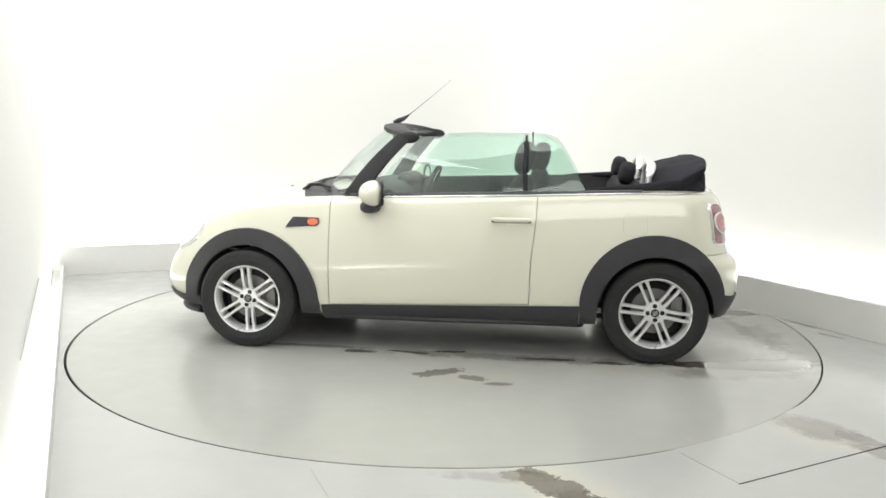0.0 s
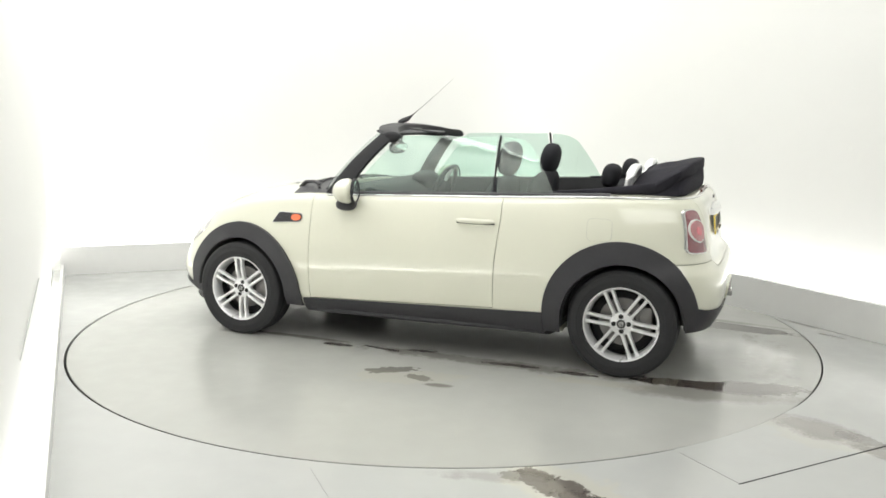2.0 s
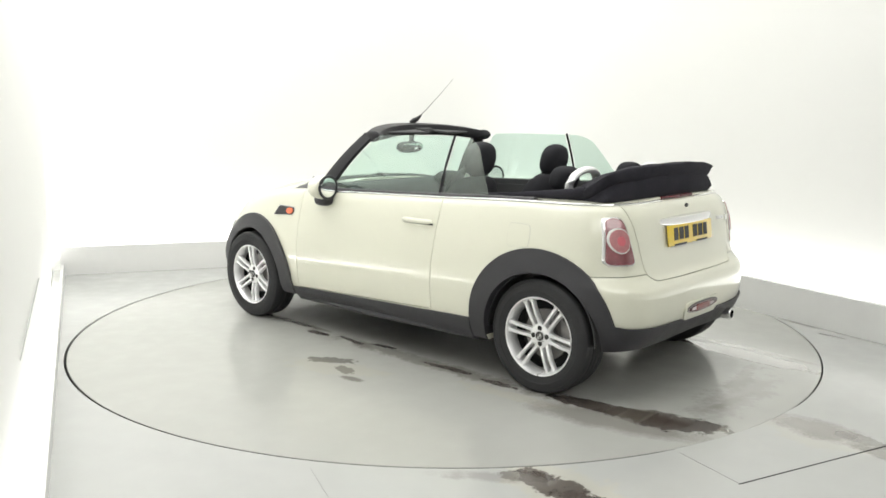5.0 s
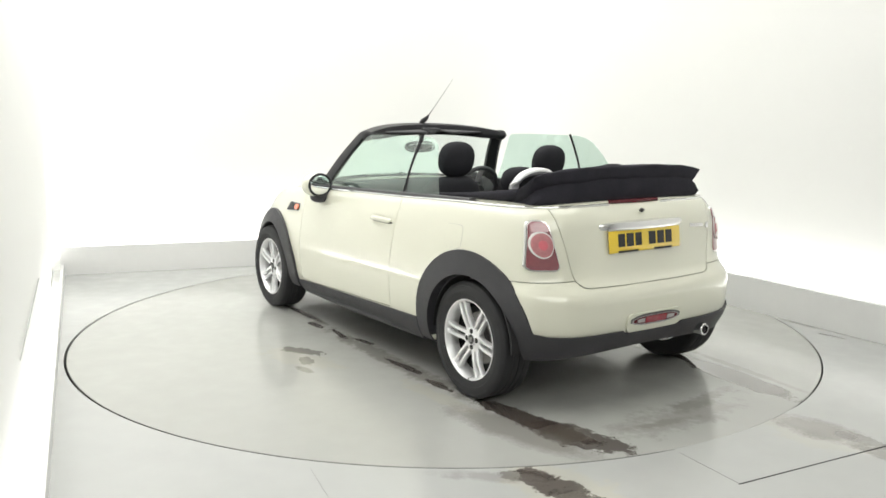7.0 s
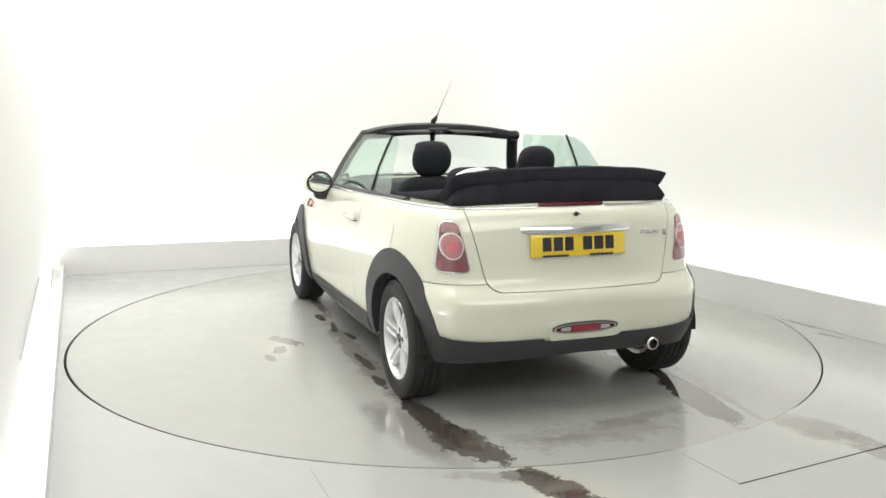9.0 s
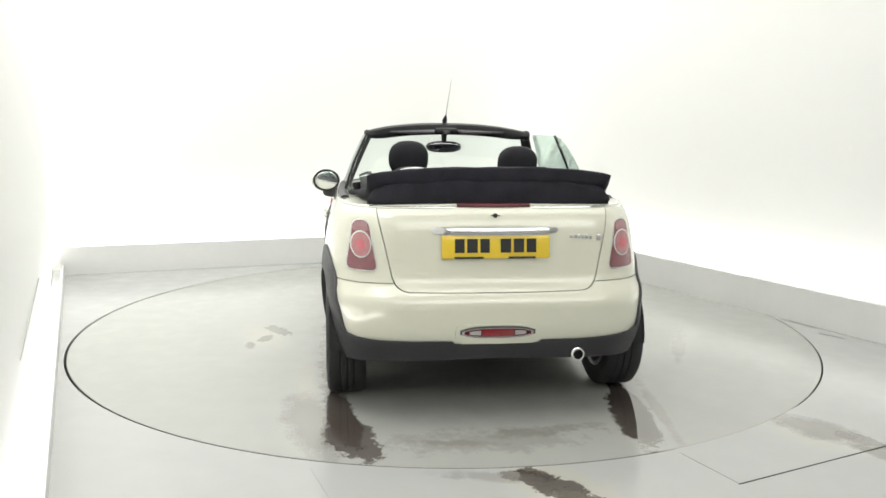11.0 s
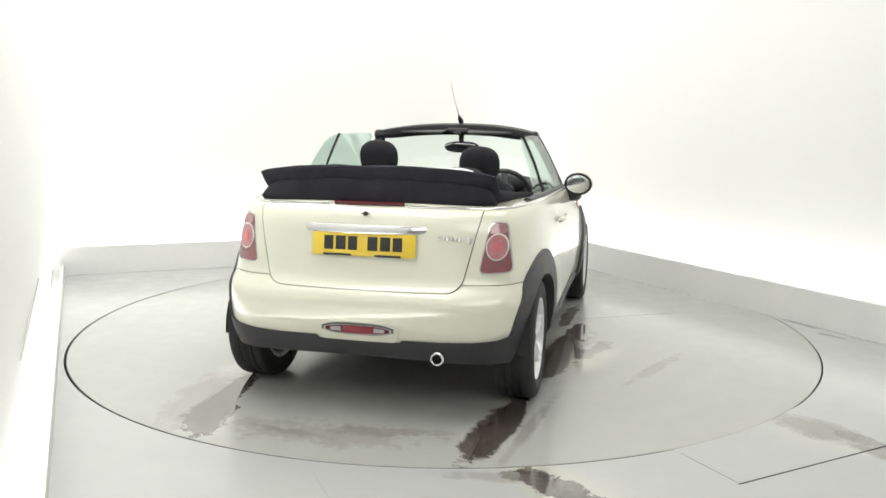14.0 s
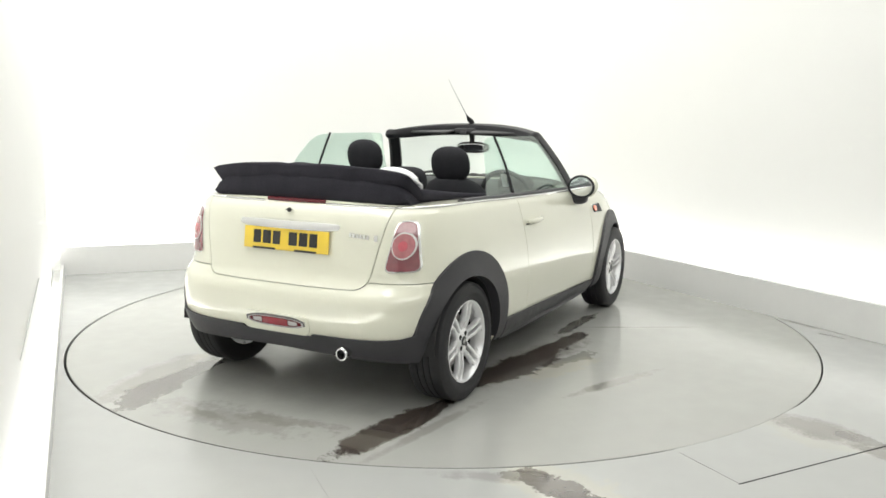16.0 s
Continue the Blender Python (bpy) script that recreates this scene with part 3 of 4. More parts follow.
def cladding():
    for s in (1, -1):
        # rear arch flare
        outer = [(0.438, 0.225), (0.438, 0.30)] + arc(0.018, 0.344, 0.424, 2, 172, 26) + [(-0.392, 0.30)]
        inner = [(-0.335, 0.30)] + arc(REAR_HUB[0], REAR_HUB[1], R_WELL - 0.006, 180, 0, 26) + [(0.342, 0.225)]
        part("arch_trim", hull_piece(0.009, outer + inner, "y", s, 0.62), M_BLACK, car, "black plastic rear wheel arch trim")
        outer = [(2.012, 0.225), (2.012, 0.29)] + arc(2.463, 0.297, 0.445, 178, 5, 26) + [(2.93, 0.25), (2.95, 0.215)]
        inner = [(2.80, 0.225)] + arc(FRONT_HUB[0], FRONT_HUB[1], R_WELL - 0.006, 0, 180, 26) + [(2.125, 0.225)]
        part("arch_trim", hull_piece(0.019, outer + inner, "y", s, 0.55), M_BLACK, car, "black plastic front wheel arch trim")
        part("sill_trim", hull_piece(0.012, [(0.44, 0.206), (2.0, 0.206), (2.0, 0.284), (0.44, 0.338)], "y", s, 0.62), M_BLACK, car, "black plastic sill trim")
        lip = tube([(0.47, s * 0.775, 0.222), (1.2, s * 0.79, 0.214), (1.99, s * 0.775, 0.208)], 0.018, 8)
        part("sill_lip", lip, M_BLACK, car)
        for cx, cz in (FRONT_HUB, REAR_HUB):
            a = arc(cx, cz, R_WELL - 0.002, 0, 360, 48)
            b = arc(cx, cz, R_WELL - 0.012, 0, 360, 48)
            bm = bmesh.new()
            ys = (s * 0.505, s * (0.82 if cx > 1 else 0.79))
            va = [[bm.verts.new((x, y, z)) for x, z in a[:-1]] for y in ys]
            vb = [[bm.verts.new((x, y, z)) for x, z in b[:-1]] for y in ys]
            n = 48
            for k in range(n):
                j = (k + 1) % n
                if max(a[k][1], a[j][1]) < 0.31:
                    continue
                bm.faces.new((vb[0][k], vb[0][j], vb[1][j], vb[1][k]))
                bm.faces.new((va[1][k], va[1][j], vb[1][j], vb[1][k]))
                bm.faces.new((va[0][k], va[0][j], vb[0][j], vb[0][k]))
            keep = [v for v in vb[0] if v.co.z > 0.25]
            keep.sort(key=lambda v: math.atan2(v.co.z - cz, v.co.x - cx) if v.co.z > cz else (math.atan2(v.co.z - cz, v.co.x - cx) if v.co.x > cx else math.atan2(v.co.z - cz, v.co.x - cx) + math.tau))
            bm.faces.new(keep)
            bmesh.ops.recalc_face_normals(bm, faces=bm.faces)
            part("wheel_well", bm, M_UNDER, car)
    top = [(0.83, 0.60), (0.805, 0.54), (0.775, 0.465), (0.73, 0.418), (0.66, 0.400), (0.55, 0.392), (0.40, 0.386), (0.215, 0.384), (0.20, 0.370), (0, 0.368)]
    poly = top + flip(top)[-2::-1] + [(-0.83, 0.265), (-0.55, 0.277), (0, 0.288), (0.55, 0.277), (0.83, 0.265)]
    part("rear_valance", hull_piece(0.011, poly, "x", 1, -1.2, -0.335), M_BLACK, car, "black plastic lower rear valance")
    part("front_valance", hull_piece(0.014, [(-0.83, 0.215), (0.83, 0.215), (0.83, 0.275), (0.6, 0.30), (-0.6, 0.30), (-0.83, 0.275)], "x", 1, 2.86, 3.4), M_BLACK, car)
    left = [ring_point(0.0, 0.70 + 0.30 * k / 24) for k in range(25)]
    nose = [(x + 0.012, y, 0.188) for x, y, z in left if x > 2.80]
    nose = nose + [(x, -y, z) for x, y, z in nose[-2::-1]]
    part("front_lip", tube(nose, 0.026, 8, flat=1.3), M_BLACK, car, "black plastic lip under the nose", angle=50)
    ub = prism(rounded([(-0.10, -0.45), (0.36, -0.47), (0.42, -0.72), (2.04, -0.72), (2.1, -0.48), (2.85, -0.48), (2.95, 0), (2.85, 0.48), (2.1, 0.48), (2.04, 0.72), (0.42, 0.72), (0.36, 0.47), (-0.10, 0.45)], 0.03), "z", 0.185, 0.30)
    part("underbody", ub, M_UNDER, car)
    part("rear_silencer", tube([(-0.30, -0.30, 0.34), (-0.30, 0.40, 0.34)], 0.075, 14), M_UNDER, car)
    part("rear_axle", tube([(0.02, -0.6, 0.24), (0.02, 0.6, 0.24)], 0.035, 10), M_UNDER, car)


cladding()


# wheels: six pairs of spokes in an alloy rim
def make_wheel_meshes():
    T = [(0.205, -0.085), (0.23, -0.096), (0.262, -0.099), (0.288, -0.094), (0.3, -0.084), (0.3045, -0.07)]
    tread = []
    for y0, y1 in ((-0.07, -0.042), (-0.036, -0.008), (-0.002, 0.026), (0.032, 0.07)):
        tread += [(0.3045, y0), (0.3055, (y0 + y1) / 2), (0.3045, y1), (0.297, y1 + 0.001), (0.297, y1 + 0.005)]
    T = T + tread[:-2] + [(0.3, 0.084), (0.288, 0.094), (0.281, 0.0965), (0.280, 0.0945), (0.262, 0.099), (0.246, 0.0995), (0.244, 0.0975), (0.23, 0.096), (0.207, 0.086)]
    tyre = mesh_of(lathe(T, 64), "tyre", angle=25)
    rim = lathe([(0.185, -0.085), (0.205, -0.088), (0.205, -0.07), (0.193, -0.05), (0.186, 0.03), (0.192, 0.062), (0.199, 0.080), (0.204, 0.0885), (0.2095, 0.090), (0.2115, 0.087), (0.208, 0.080)], 64)
    rim = mesh_of(rim, "rim")
    barrel = mesh_of(lathe([(0.0, 0.0), (0.1, 0.0), (0.184, -0.03), (0.184, 0.02)], 48), "barrel")
    hub = bmesh.new()
    lathe([(0.0, 0.069), (0.029, 0.069), (0.031, 0.066), (0.052, 0.066), (0.062, 0.062), (0.066, 0.052), (0.066, 0.03)], 40, bm=hub)
    hub = mesh_of(hub, "wheel")
    sp = bmesh.new()
    n = 9
    secs = []
    for k in range(n + 1):
        r = 0.055 + (0.197 - 0.055) * k / n
        y = 0.062 + 0.014 * math.sin(math.pi * k / n * 0.75) + (0.008 if k == n else 0)
        w = 0.0104 - 0.0014 * math.sin(math.pi * k / n) + (0.004 if k in (0, n) else 0)
        secs.append([sp.verts.new((r, y - 0.028, -w * 0.9)), sp.verts.new((r, y - 0.005, -w)), sp.verts.new((r, y, -w * 0.65)), sp.verts.new((r, y, w * 0.65)), sp.verts.new((r, y - 0.005, w)), sp.verts.new((r, y - 0.028, w * 0.9))])
    for a, b in zip(secs, secs[1:]):
        for i in range(6):
            sp.faces.new((a[i], a[(i + 1) % 6], b[(i + 1) % 6], b[i]))
    sp.faces.new(secs[0])
    sp.faces.new(secs[-1])
    bmesh.ops.recalc_face_normals(sp, faces=sp.faces)
    spoke = mesh_of(sp, "spoke", angle=40)
    cap = mesh_of(lathe([(0, 0.0725), (0.016, 0.0725), (0.024, 0.0715), (0.0255, 0.068)], 28), "centre_cap")
    badge = bmesh.new()
    lathe([(0.010, 0.0735), (0.013, 0.0735), (0.013, 0.072), (0.010, 0.072)], 24, bm=badge, closed=True)
    box(0.036, 0.002, 0.004, pose(0, 0.073, 0), bm=badge)
    badge = mesh_of(badge, "cap_badge")
    # black studs that paint the dark inside of the bolt holes
    hole_disc = mesh_of(lathe([(0, 0.0668), (0.0125, 0.0675), (0.0138, 0.0672), (0.0138, 0.060)], 14, m=pose(0.041, 0, 0)), "bolt_hole_shade")
    dsc = bmesh.new()
    lathe([(0.07, 0.005), (0.135, 0.005), (0.137, 0.0), (0.135, -0.012), (0.07, -0.012)], 40, bm=dsc)
    lathe([(0.0, 0.022), (0.068, 0.022), (0.072, 0.004)], 32, bm=dsc)
    dsc = mesh_of(dsc, "brake_disc")
    cal = box(0.07, 0.06, 0.15, pose(-0.125, -0.01, 0.02), bevel=0.012)
    cal = mesh_of(cal, "brake_caliper")
    return tyre, rim, barrel, hub, spoke, cap, badge, hole_disc, dsc, cal


WHEEL = make_wheel_meshes()
M_BRAKE = mat("brushed_brake_iron", (0.26, 0.25, 0.245), 0.45, metal=0.8, var=0.1, scale=30)


def wheel(x, y, turn):
    tyre, rim, barrel, hub, spoke, cap, badge, hole_disc, dsc, cal = WHEEL
    w = part("wheel", hub, M_ALLOY, car, "silver alloy wheel with six twin spokes")
    w.matrix_basis = Matrix.Translation((x - AXLE_X, y - AXLE_Y, 0.305)) @ pose(0, 0, 0, 0, 0, 0 if y > 0 else 180) @ pose(0, 0, 0, 0, turn, 0)
    part("tyre", tyre, M_RUBBER, w, "black rubber tyre")
    part("rim", rim, M_ALLOY, w)
    part("barrel", barrel, M_UNDER, w)
    for k in range(6):
        for d in (-1, 1):
            sp = part("spoke", spoke, M_ALLOY, w)
            sp.matrix_basis = pose(0, 0, 0, 0, 60 * k, 0) @ pose(0, 0, 0.0165 * d, 0, -1.5 * d, 0)
    part("centre_cap", cap, M_INK, w, "black centre cap")
    part("cap_badge", badge, M_CHROME, w)
    for k in range(4):
        part("bolt_hole_shade", hole_disc, M_UNDER, w).matrix_basis = pose(0, 0, 0, 0, 90 * k + 40, 0)
    part("brake_disc", dsc, M_BRAKE, w)
    part("brake_caliper", cal, M_BRAKE, w).matrix_basis = pose(0, 0, 0, 0, -turn, 0)


wheel(WB, 0.765, 34)
wheel(0, 0.712, 53)
wheel(WB, -0.765, 10)
wheel(0, -0.712, 15)


# tail: lights, plate, trim, exhaust
def tail():
    lamp = [(0.608, 0.942), (0.674, 0.940), (0.710, 0.714), (0.565, 0.710)]
    for s in (1, -1):
        shape = lambda p: p if s > 0 else flip(p)
        grown = [(0.603, 0.948), (0.679, 0.946), (0.716, 0.708), (0.559, 0.704)]
        t = part("tail_light", hull_piece(0.006, shape(rounded(grown, 0.035)), "x", 1, -1, -0.22), M_CHROME, car, "tail light with chrome surround")
        part("lens", hull_piece(0.0085, shape(rounded(lamp, 0.03)), "x", 1, -1, -0.22), M_RED, t, "dark red lamp lens")
        c = (0.640, 0.831)
        part("upper_lens", hull_piece(0.0105, shape(rounded([(0.611, 0.938), (0.671, 0.936), (0.680, 0.892), (0.602, 0.892)], 0.016)), "x", 1, -1, -0.22), M_UPPER, t, "pale upper lamp lens")
        part("lamp_ring", hull_piece(0.0125, shape([(c[0] + (y - c[0]) * 0.78, z) for y, z in arc(*c, 0.064, 0, 345, 23)]), "x", 1, -1, -0.22), M_CLEAR, t, "pale ring round the lamp")
        part("round_lens", hull_piece(0.0150, shape([(c[0] + (y - c[0]) * 0.78, z) for y, z in arc(*c, 0.057, 0, 345, 23)]), "x", 1, -1, -0.22), M_BRIGHT, t, "round red lamp lens")
        part("bulb_lens", hull_piece(0.0175, shape([(c[0] + (y - c[0]) * 0.78, z) for y, z in arc(*c, 0.024, 0, 345, 15)]), "x", 1, -1, -0.22), M_PINK, t)
    # fog lamp panel
    wide = rounded([(-0.196, 0.366), (0.196, 0.366), (0.206, 0.466), (-0.206, 0.466)], 0.048)
    pan = part("fog_panel", hull_piece(0.010, wide, "x", 1, -1, -0.3), M_PAINT, car, "cream surround of the rear fog lamp")

    def lens_shape(y0, y1, w, h, zc=0.427):
        """Outline between y0 and y1 of a long lens with tapered ends."""
        ys = [y0 + (y1 - y0) * k / 10 for k in range(11)]
        hh = [h * max(0.12, 1 - abs(y / w) ** 3.2) ** 0.5 for y in ys]
        return [(y, zc - e) for y, e in zip(ys, hh)] + [(y, zc + e) for y, e in reversed(list(zip(ys, hh)))]
    part("dark_frame", hull_piece(0.0115, lens_shape(-0.180, 0.180, 0.180, 0.030, 0.430), "x", 1, -1, -0.3), M_RECESS, pan)
    part("slot", hull_piece(0.0125, lens_shape(-0.170, 0.170, 0.172, 0.0235, 0.426), "x", 1, -1, -0.3), M_SMOKE, pan, "smoked grey lamp bezel")
    part("dark_frame", hull_piece(0.0135, lens_shape(-0.160, 0.160, 0.160, 0.020, 0.427), "x", 1, -1, -0.3), M_DIMRED, pan)
    part("fog_lens", hull_piece(0.0155, lens_shape(-0.076, 0.076, 0.155, 0.0175), "x", 1, -1, -0.3), M_FOG, pan, "red fog lamp lens")
    for s in (1, -1):
        part("reverse_lens", hull_piece(0.0150, lens_shape(min(s * 0.082, s * 0.135), max(s * 0.082, s * 0.135), 0.155, 0.0125), "x", 1, -1, -0.3), M_SMOKE, pan, "clear reversing lamp lens")
    # exhaust
    ex = lathe([(0.024, -0.10), (0.030, -0.10), (0.0335, -0.095), (0.0335, 0.08), (0.026, 0.08), (0.0255, -0.09)], 28, m=pose(-0.430, -0.392, 0.312, 0, 0, -90))
    e = part("exhaust", ex, M_CHROME, car, "round chrome exhaust tip")
    part("exhaust_bore", lathe([(0, 0), (0.0255, 0)], 20, m=pose(-0.48, -0.392, 0.312, 0, 0, -90)), M_UNDER, e)
    # chrome bar over the plate
    n = 24
    bm = bmesh.new()
    secs = []
    for k in range(n + 1):
        y = -0.342 + 0.684 * k / n
        e = 1 - abs(2 * k / n - 1) ** 5
        x0 = -0.412 + 0.03 * (y / 0.34) ** 2
        h, d = 0.010 + 0.013 * e, 0.006 + 0.026 * e
        secs.append([bm.verts.new((x0 + 0.02, y, 0.898 + h)), bm.verts.new((x0 - d * 0.6, y, 0.898 + h * 0.8)), bm.verts.new((x0 - d, y, 0.898 - h * 0.1)), bm.verts.new((x0 - d * 0.9, y, 0.898 - h * 0.9)), bm.verts.new((x0 + 0.02, y, 0.898 - h))])
    for a, b in zip(secs, secs[1:]):
        for i in range(5):
            bm.faces.new((a[i], a[(i + 1) % 5], b[(i + 1) % 5], b[i]))
    bm.faces.new(secs[0])
    bm.faces.new(secs[-1])
    bmesh.ops.recalc_face_normals(bm, faces=bm.faces)
    part("boot_handle", bm, M_CHROME, boot_lid, "chrome grip bar over the number plate", angle=50)
    # number plate with plain bars
    tilt = 7.0
    pl = part("number_plate", box(0.008, 0.520, 0.111, pose(-0.430, 0, 0.821, 0, tilt, 0), bevel=0.003), M_YELLOW, boot_lid, "yellow number plate with black bars")
    y = 0.198
    for w in (0.046, 0.05, 0.045, None, 0.05, 0.05, 0.046):
        if w is None:
            y -= 0.040
            continue
        bar = box(0.004, w, 0.066, pose(-0.430, 0, 0.821, 0, tilt, 0) @ pose(-0.0042, y - w / 2, 0.006))
        part("plate_bar", bar, M_INK, pl, smooth=False)
        y -= w + 0.013
    for a, b in ((0.20, 0.06), (-0.06, -0.19)):
        part("plate_strip", box(0.006, a - b, 0.010, pose(-0.430, 0, 0.821, 0, tilt, 0) @ pose(-0.004, (a + b) / 2, -0.051)), M_INK, boot_lid, "black strip", smooth=False)
    # badge and script as plain shapes
    bd = bmesh.new()
    lathe([(0, 0.006), (0.009, 0.006), (0.0115, 0.002), (0.0115, -0.004)], 24, bm=bd, m=pose(-0.398, 0, 0.967, 0, 12, 90))
    box(0.006, 0.044, 0.005, pose(-0.398, 0, 0.967, 0, 10, 0), bevel=0.002, bm=bd)
    part("badge", bd, M_INK, boot_lid, "small dark winged badge")
    for k in range(6):
        part("script_bar", box(0.006, 0.014, 0.020, pose(-0.410 + 0.0006 * k, -0.372 - 0.019 * k, 0.868 - 0.001 * k, 0, 4, 0), bevel=0.002), M_CHROME, boot_lid)
    part("script_bar", box(0.006, 0.020, 0.030, pose(-0.404, -0.510, 0.860, 0, 4, -4), bevel=0.002), M_CHROME, boot_lid)
    # high brake lamp and bright strip along the deck's edge
    part("high_brake_lamp", tube([(-0.334 - 0.004 * (1 - (k / 8) ** 2), 0.178 * k / 8, 1.010) for k in range(-8, 9)], 0.011, 8), M_DIMRED, boot_lid, "dark red high brake lamp")
    for s in (1, -1):
        pts = []
        for k in range(4001):
            p = ring_point(0.992, k / 4000, 0.001)
            if p[0] > 1.86:
                break
            if p[1] > 0.185 and (not pts or math.dist(p, pts[-1]) > 0.04):
                pts.append(p)
        pts = [(x, s * y, z + 0.001) for x, y, z in pts]
        part("belt_trim", tube(pts, 0.0065, 8), M_CHROME, car, "thin chrome strip along the waistline")
        seal = [(1.84, s * 0.718, 0.948), (1.4, s * 0.728, 0.962), (0.9, s * 0.728, 0.980), (0.4, s * 0.722, 0.997), (0.1, s * 0.71, 1.006)]
        part("belt_seal", tube(seal, 0.014, 8, flat=1.7), M_BLACK, car, "black rubber window seal")


tail()
def cabin():
    # dark tub that lines the cabin
    outline = rounded([(0.064, -0.656), (1.60, -0.661), (1.857, -0.547), (1.966, -0.2), (1.966, 0.2), (1.857, 0.547), (1.60, 0.661), (0.064, 0.656)], 0.12)
    bm = bmesh.new()
    lo = [bm.verts.new((x, y, 0.33)) for x, y in outline]
    hi = [bm.verts.new((x, y, lerp(SHOULDER, x) + 0.012)) for x, y in outline]
    n = len(outline)
    bm.faces.new(lo)
    for i in range(n):
        bm.faces.new((lo[i], lo[(i + 1) % n], hi[(i + 1) % n], hi[i]))
    part("cabin_lining", bm, M_DARK, car, "black cabin lining", smooth=False)
    for y, x, z in ((0.325, 0.80, 1.175), (-0.333, 0.71, 1.150)):
        seat = part("front_seat", superell(x + 0.30, y, 0.52, 0.27, 0.25, 0.10, 3.5), M_SEAT, car, "black cloth front seat")
        back = lambda a, b, c: (a - 0.05 * (abs(b) / 0.25) ** 2 * -1, b * (1 - 0.18 * max(0, c) / 0.3), c)
        part("backrest", superell(x + 0.06, y, 0.79, 0.075, 0.25, 0.29, 3.2, 14, shape=back), M_SEAT, seat, "black cloth backrest")
        part("headrest", superell(x, y, z, 0.062, 0.122, 0.108, 2.5, 12), M_SEAT, seat, "rounded black headrest")
        for d in (-0.05, 0.05):
            part("headrest_post", tube([(x + 0.0, y + d, z - 0.06), (x + 0.035, y + d, z - 0.16)], 0.007, 8), M_CHROME, seat)
    bench = part("rear_bench", superell(0.42, 0, 0.60, 0.20, 0.56, 0.09, 4), M_SEAT, car, "black rear bench seat")
    part("backrest", superell(0.20, 0, 0.84, 0.075, 0.60, 0.20, 4, 14), M_SEAT, bench)
    for y in (0.35, -0.35):
        part("headrest", superell(0.165, y, 1.095, 0.05, 0.115, 0.07, 2.8, 14), M_SEAT, bench, "small black rear headrest")
        pts = [(0.05 - 0.03 * math.sin(math.pi * k / 12), y + 0.14 * math.cos(math.pi * k / 12), 1.02 + 0.132 * math.sin(math.pi * k / 12) ** 0.6) for k in range(13)]
        part("roll_hoop", tube(pts, 0.019, 10, flat=1.5), M_ALLOY, car, "silver padded roll hoop")
    # dashboard
    prof = rounded([(1.98, 0.45), (1.62, 0.45), (1.56, 0.62), (1.58, 0.86), (1.66, 0.960), (1.80, 0.990), (1.98, 0.965)], 0.05)
    dash = part("dashboard", prism(prof, "y", -0.60, 0.60), M_DARK, car, "black curved dashboard")
    part("speedometer", lathe([(0, 0.02), (0.09, 0.02), (0.105, 0.03), (0.11, 0.0), (0.10, -0.05)], 32, m=pose(1.575, 0, 0.80, 0, -10, 90)), M_CHROME, dash, "large round centre dial")
    part("binnacle", superell(1.66, -0.36, 0.97, 0.09, 0.13, 0.065, 2.4), M_DARK, dash)
    st = bmesh.new()
    m = pose(1.52, -0.355, 0.905, 0, 66, 0)
    tube([m @ Vector((0.178 * math.cos(k * math.tau / 28), 0.178 * math.sin(k * math.tau / 28), 0)) for k in range(28)], 0.016, 8, bm=st, closed=True)
    wheel_ob = part("steering_wheel", st, M_DARK, car, "black leather steering wheel")
    sp = bmesh.new()
    for a in (0, 130, 230):
        tube([m @ Vector((0.03 * math.cos(radians(a + 180)), 0.03 * math.sin(radians(a + 180)), 0.01)), m @ Vector((0.17 * math.cos(radians(a + 180)), 0.17 * math.sin(radians(a + 180)), 0))], 0.014, 8, bm=sp, flat=1.6)
    part("wheel_spokes", sp, M_ALLOY, wheel_ob)
    part("wheel_hub", lathe([(0, 0.03), (0.05, 0.03), (0.07, 0.0), (0.06, -0.05)], 24, m=m @ pose(0, 0, 0, -90)), M_DARK, wheel_ob)
    part("gear_lever", tube([(1.25, 0, 0.5), (1.24, 0, 0.66), (1.235, 0, 0.70)], [0.012, 0.014, 0.026], 10), M_DARK, car)


cabin()


# windscreen, pillars, windows
def low_edge(s):
    """Foot of the windscreen, s from -1 (right) to 1 (left)."""
    return Vector((2.13 - 0.255 * abs(s) ** 2.2, 0.705 * s, 0.965 - 0.018 * abs(s) ** 2))


def top_edge(s):
    return Vector((1.715 - 0.155 * abs(s) ** 2.2, 0.552 * s, 1.372 - 0.050 * abs(s) ** 2.4))


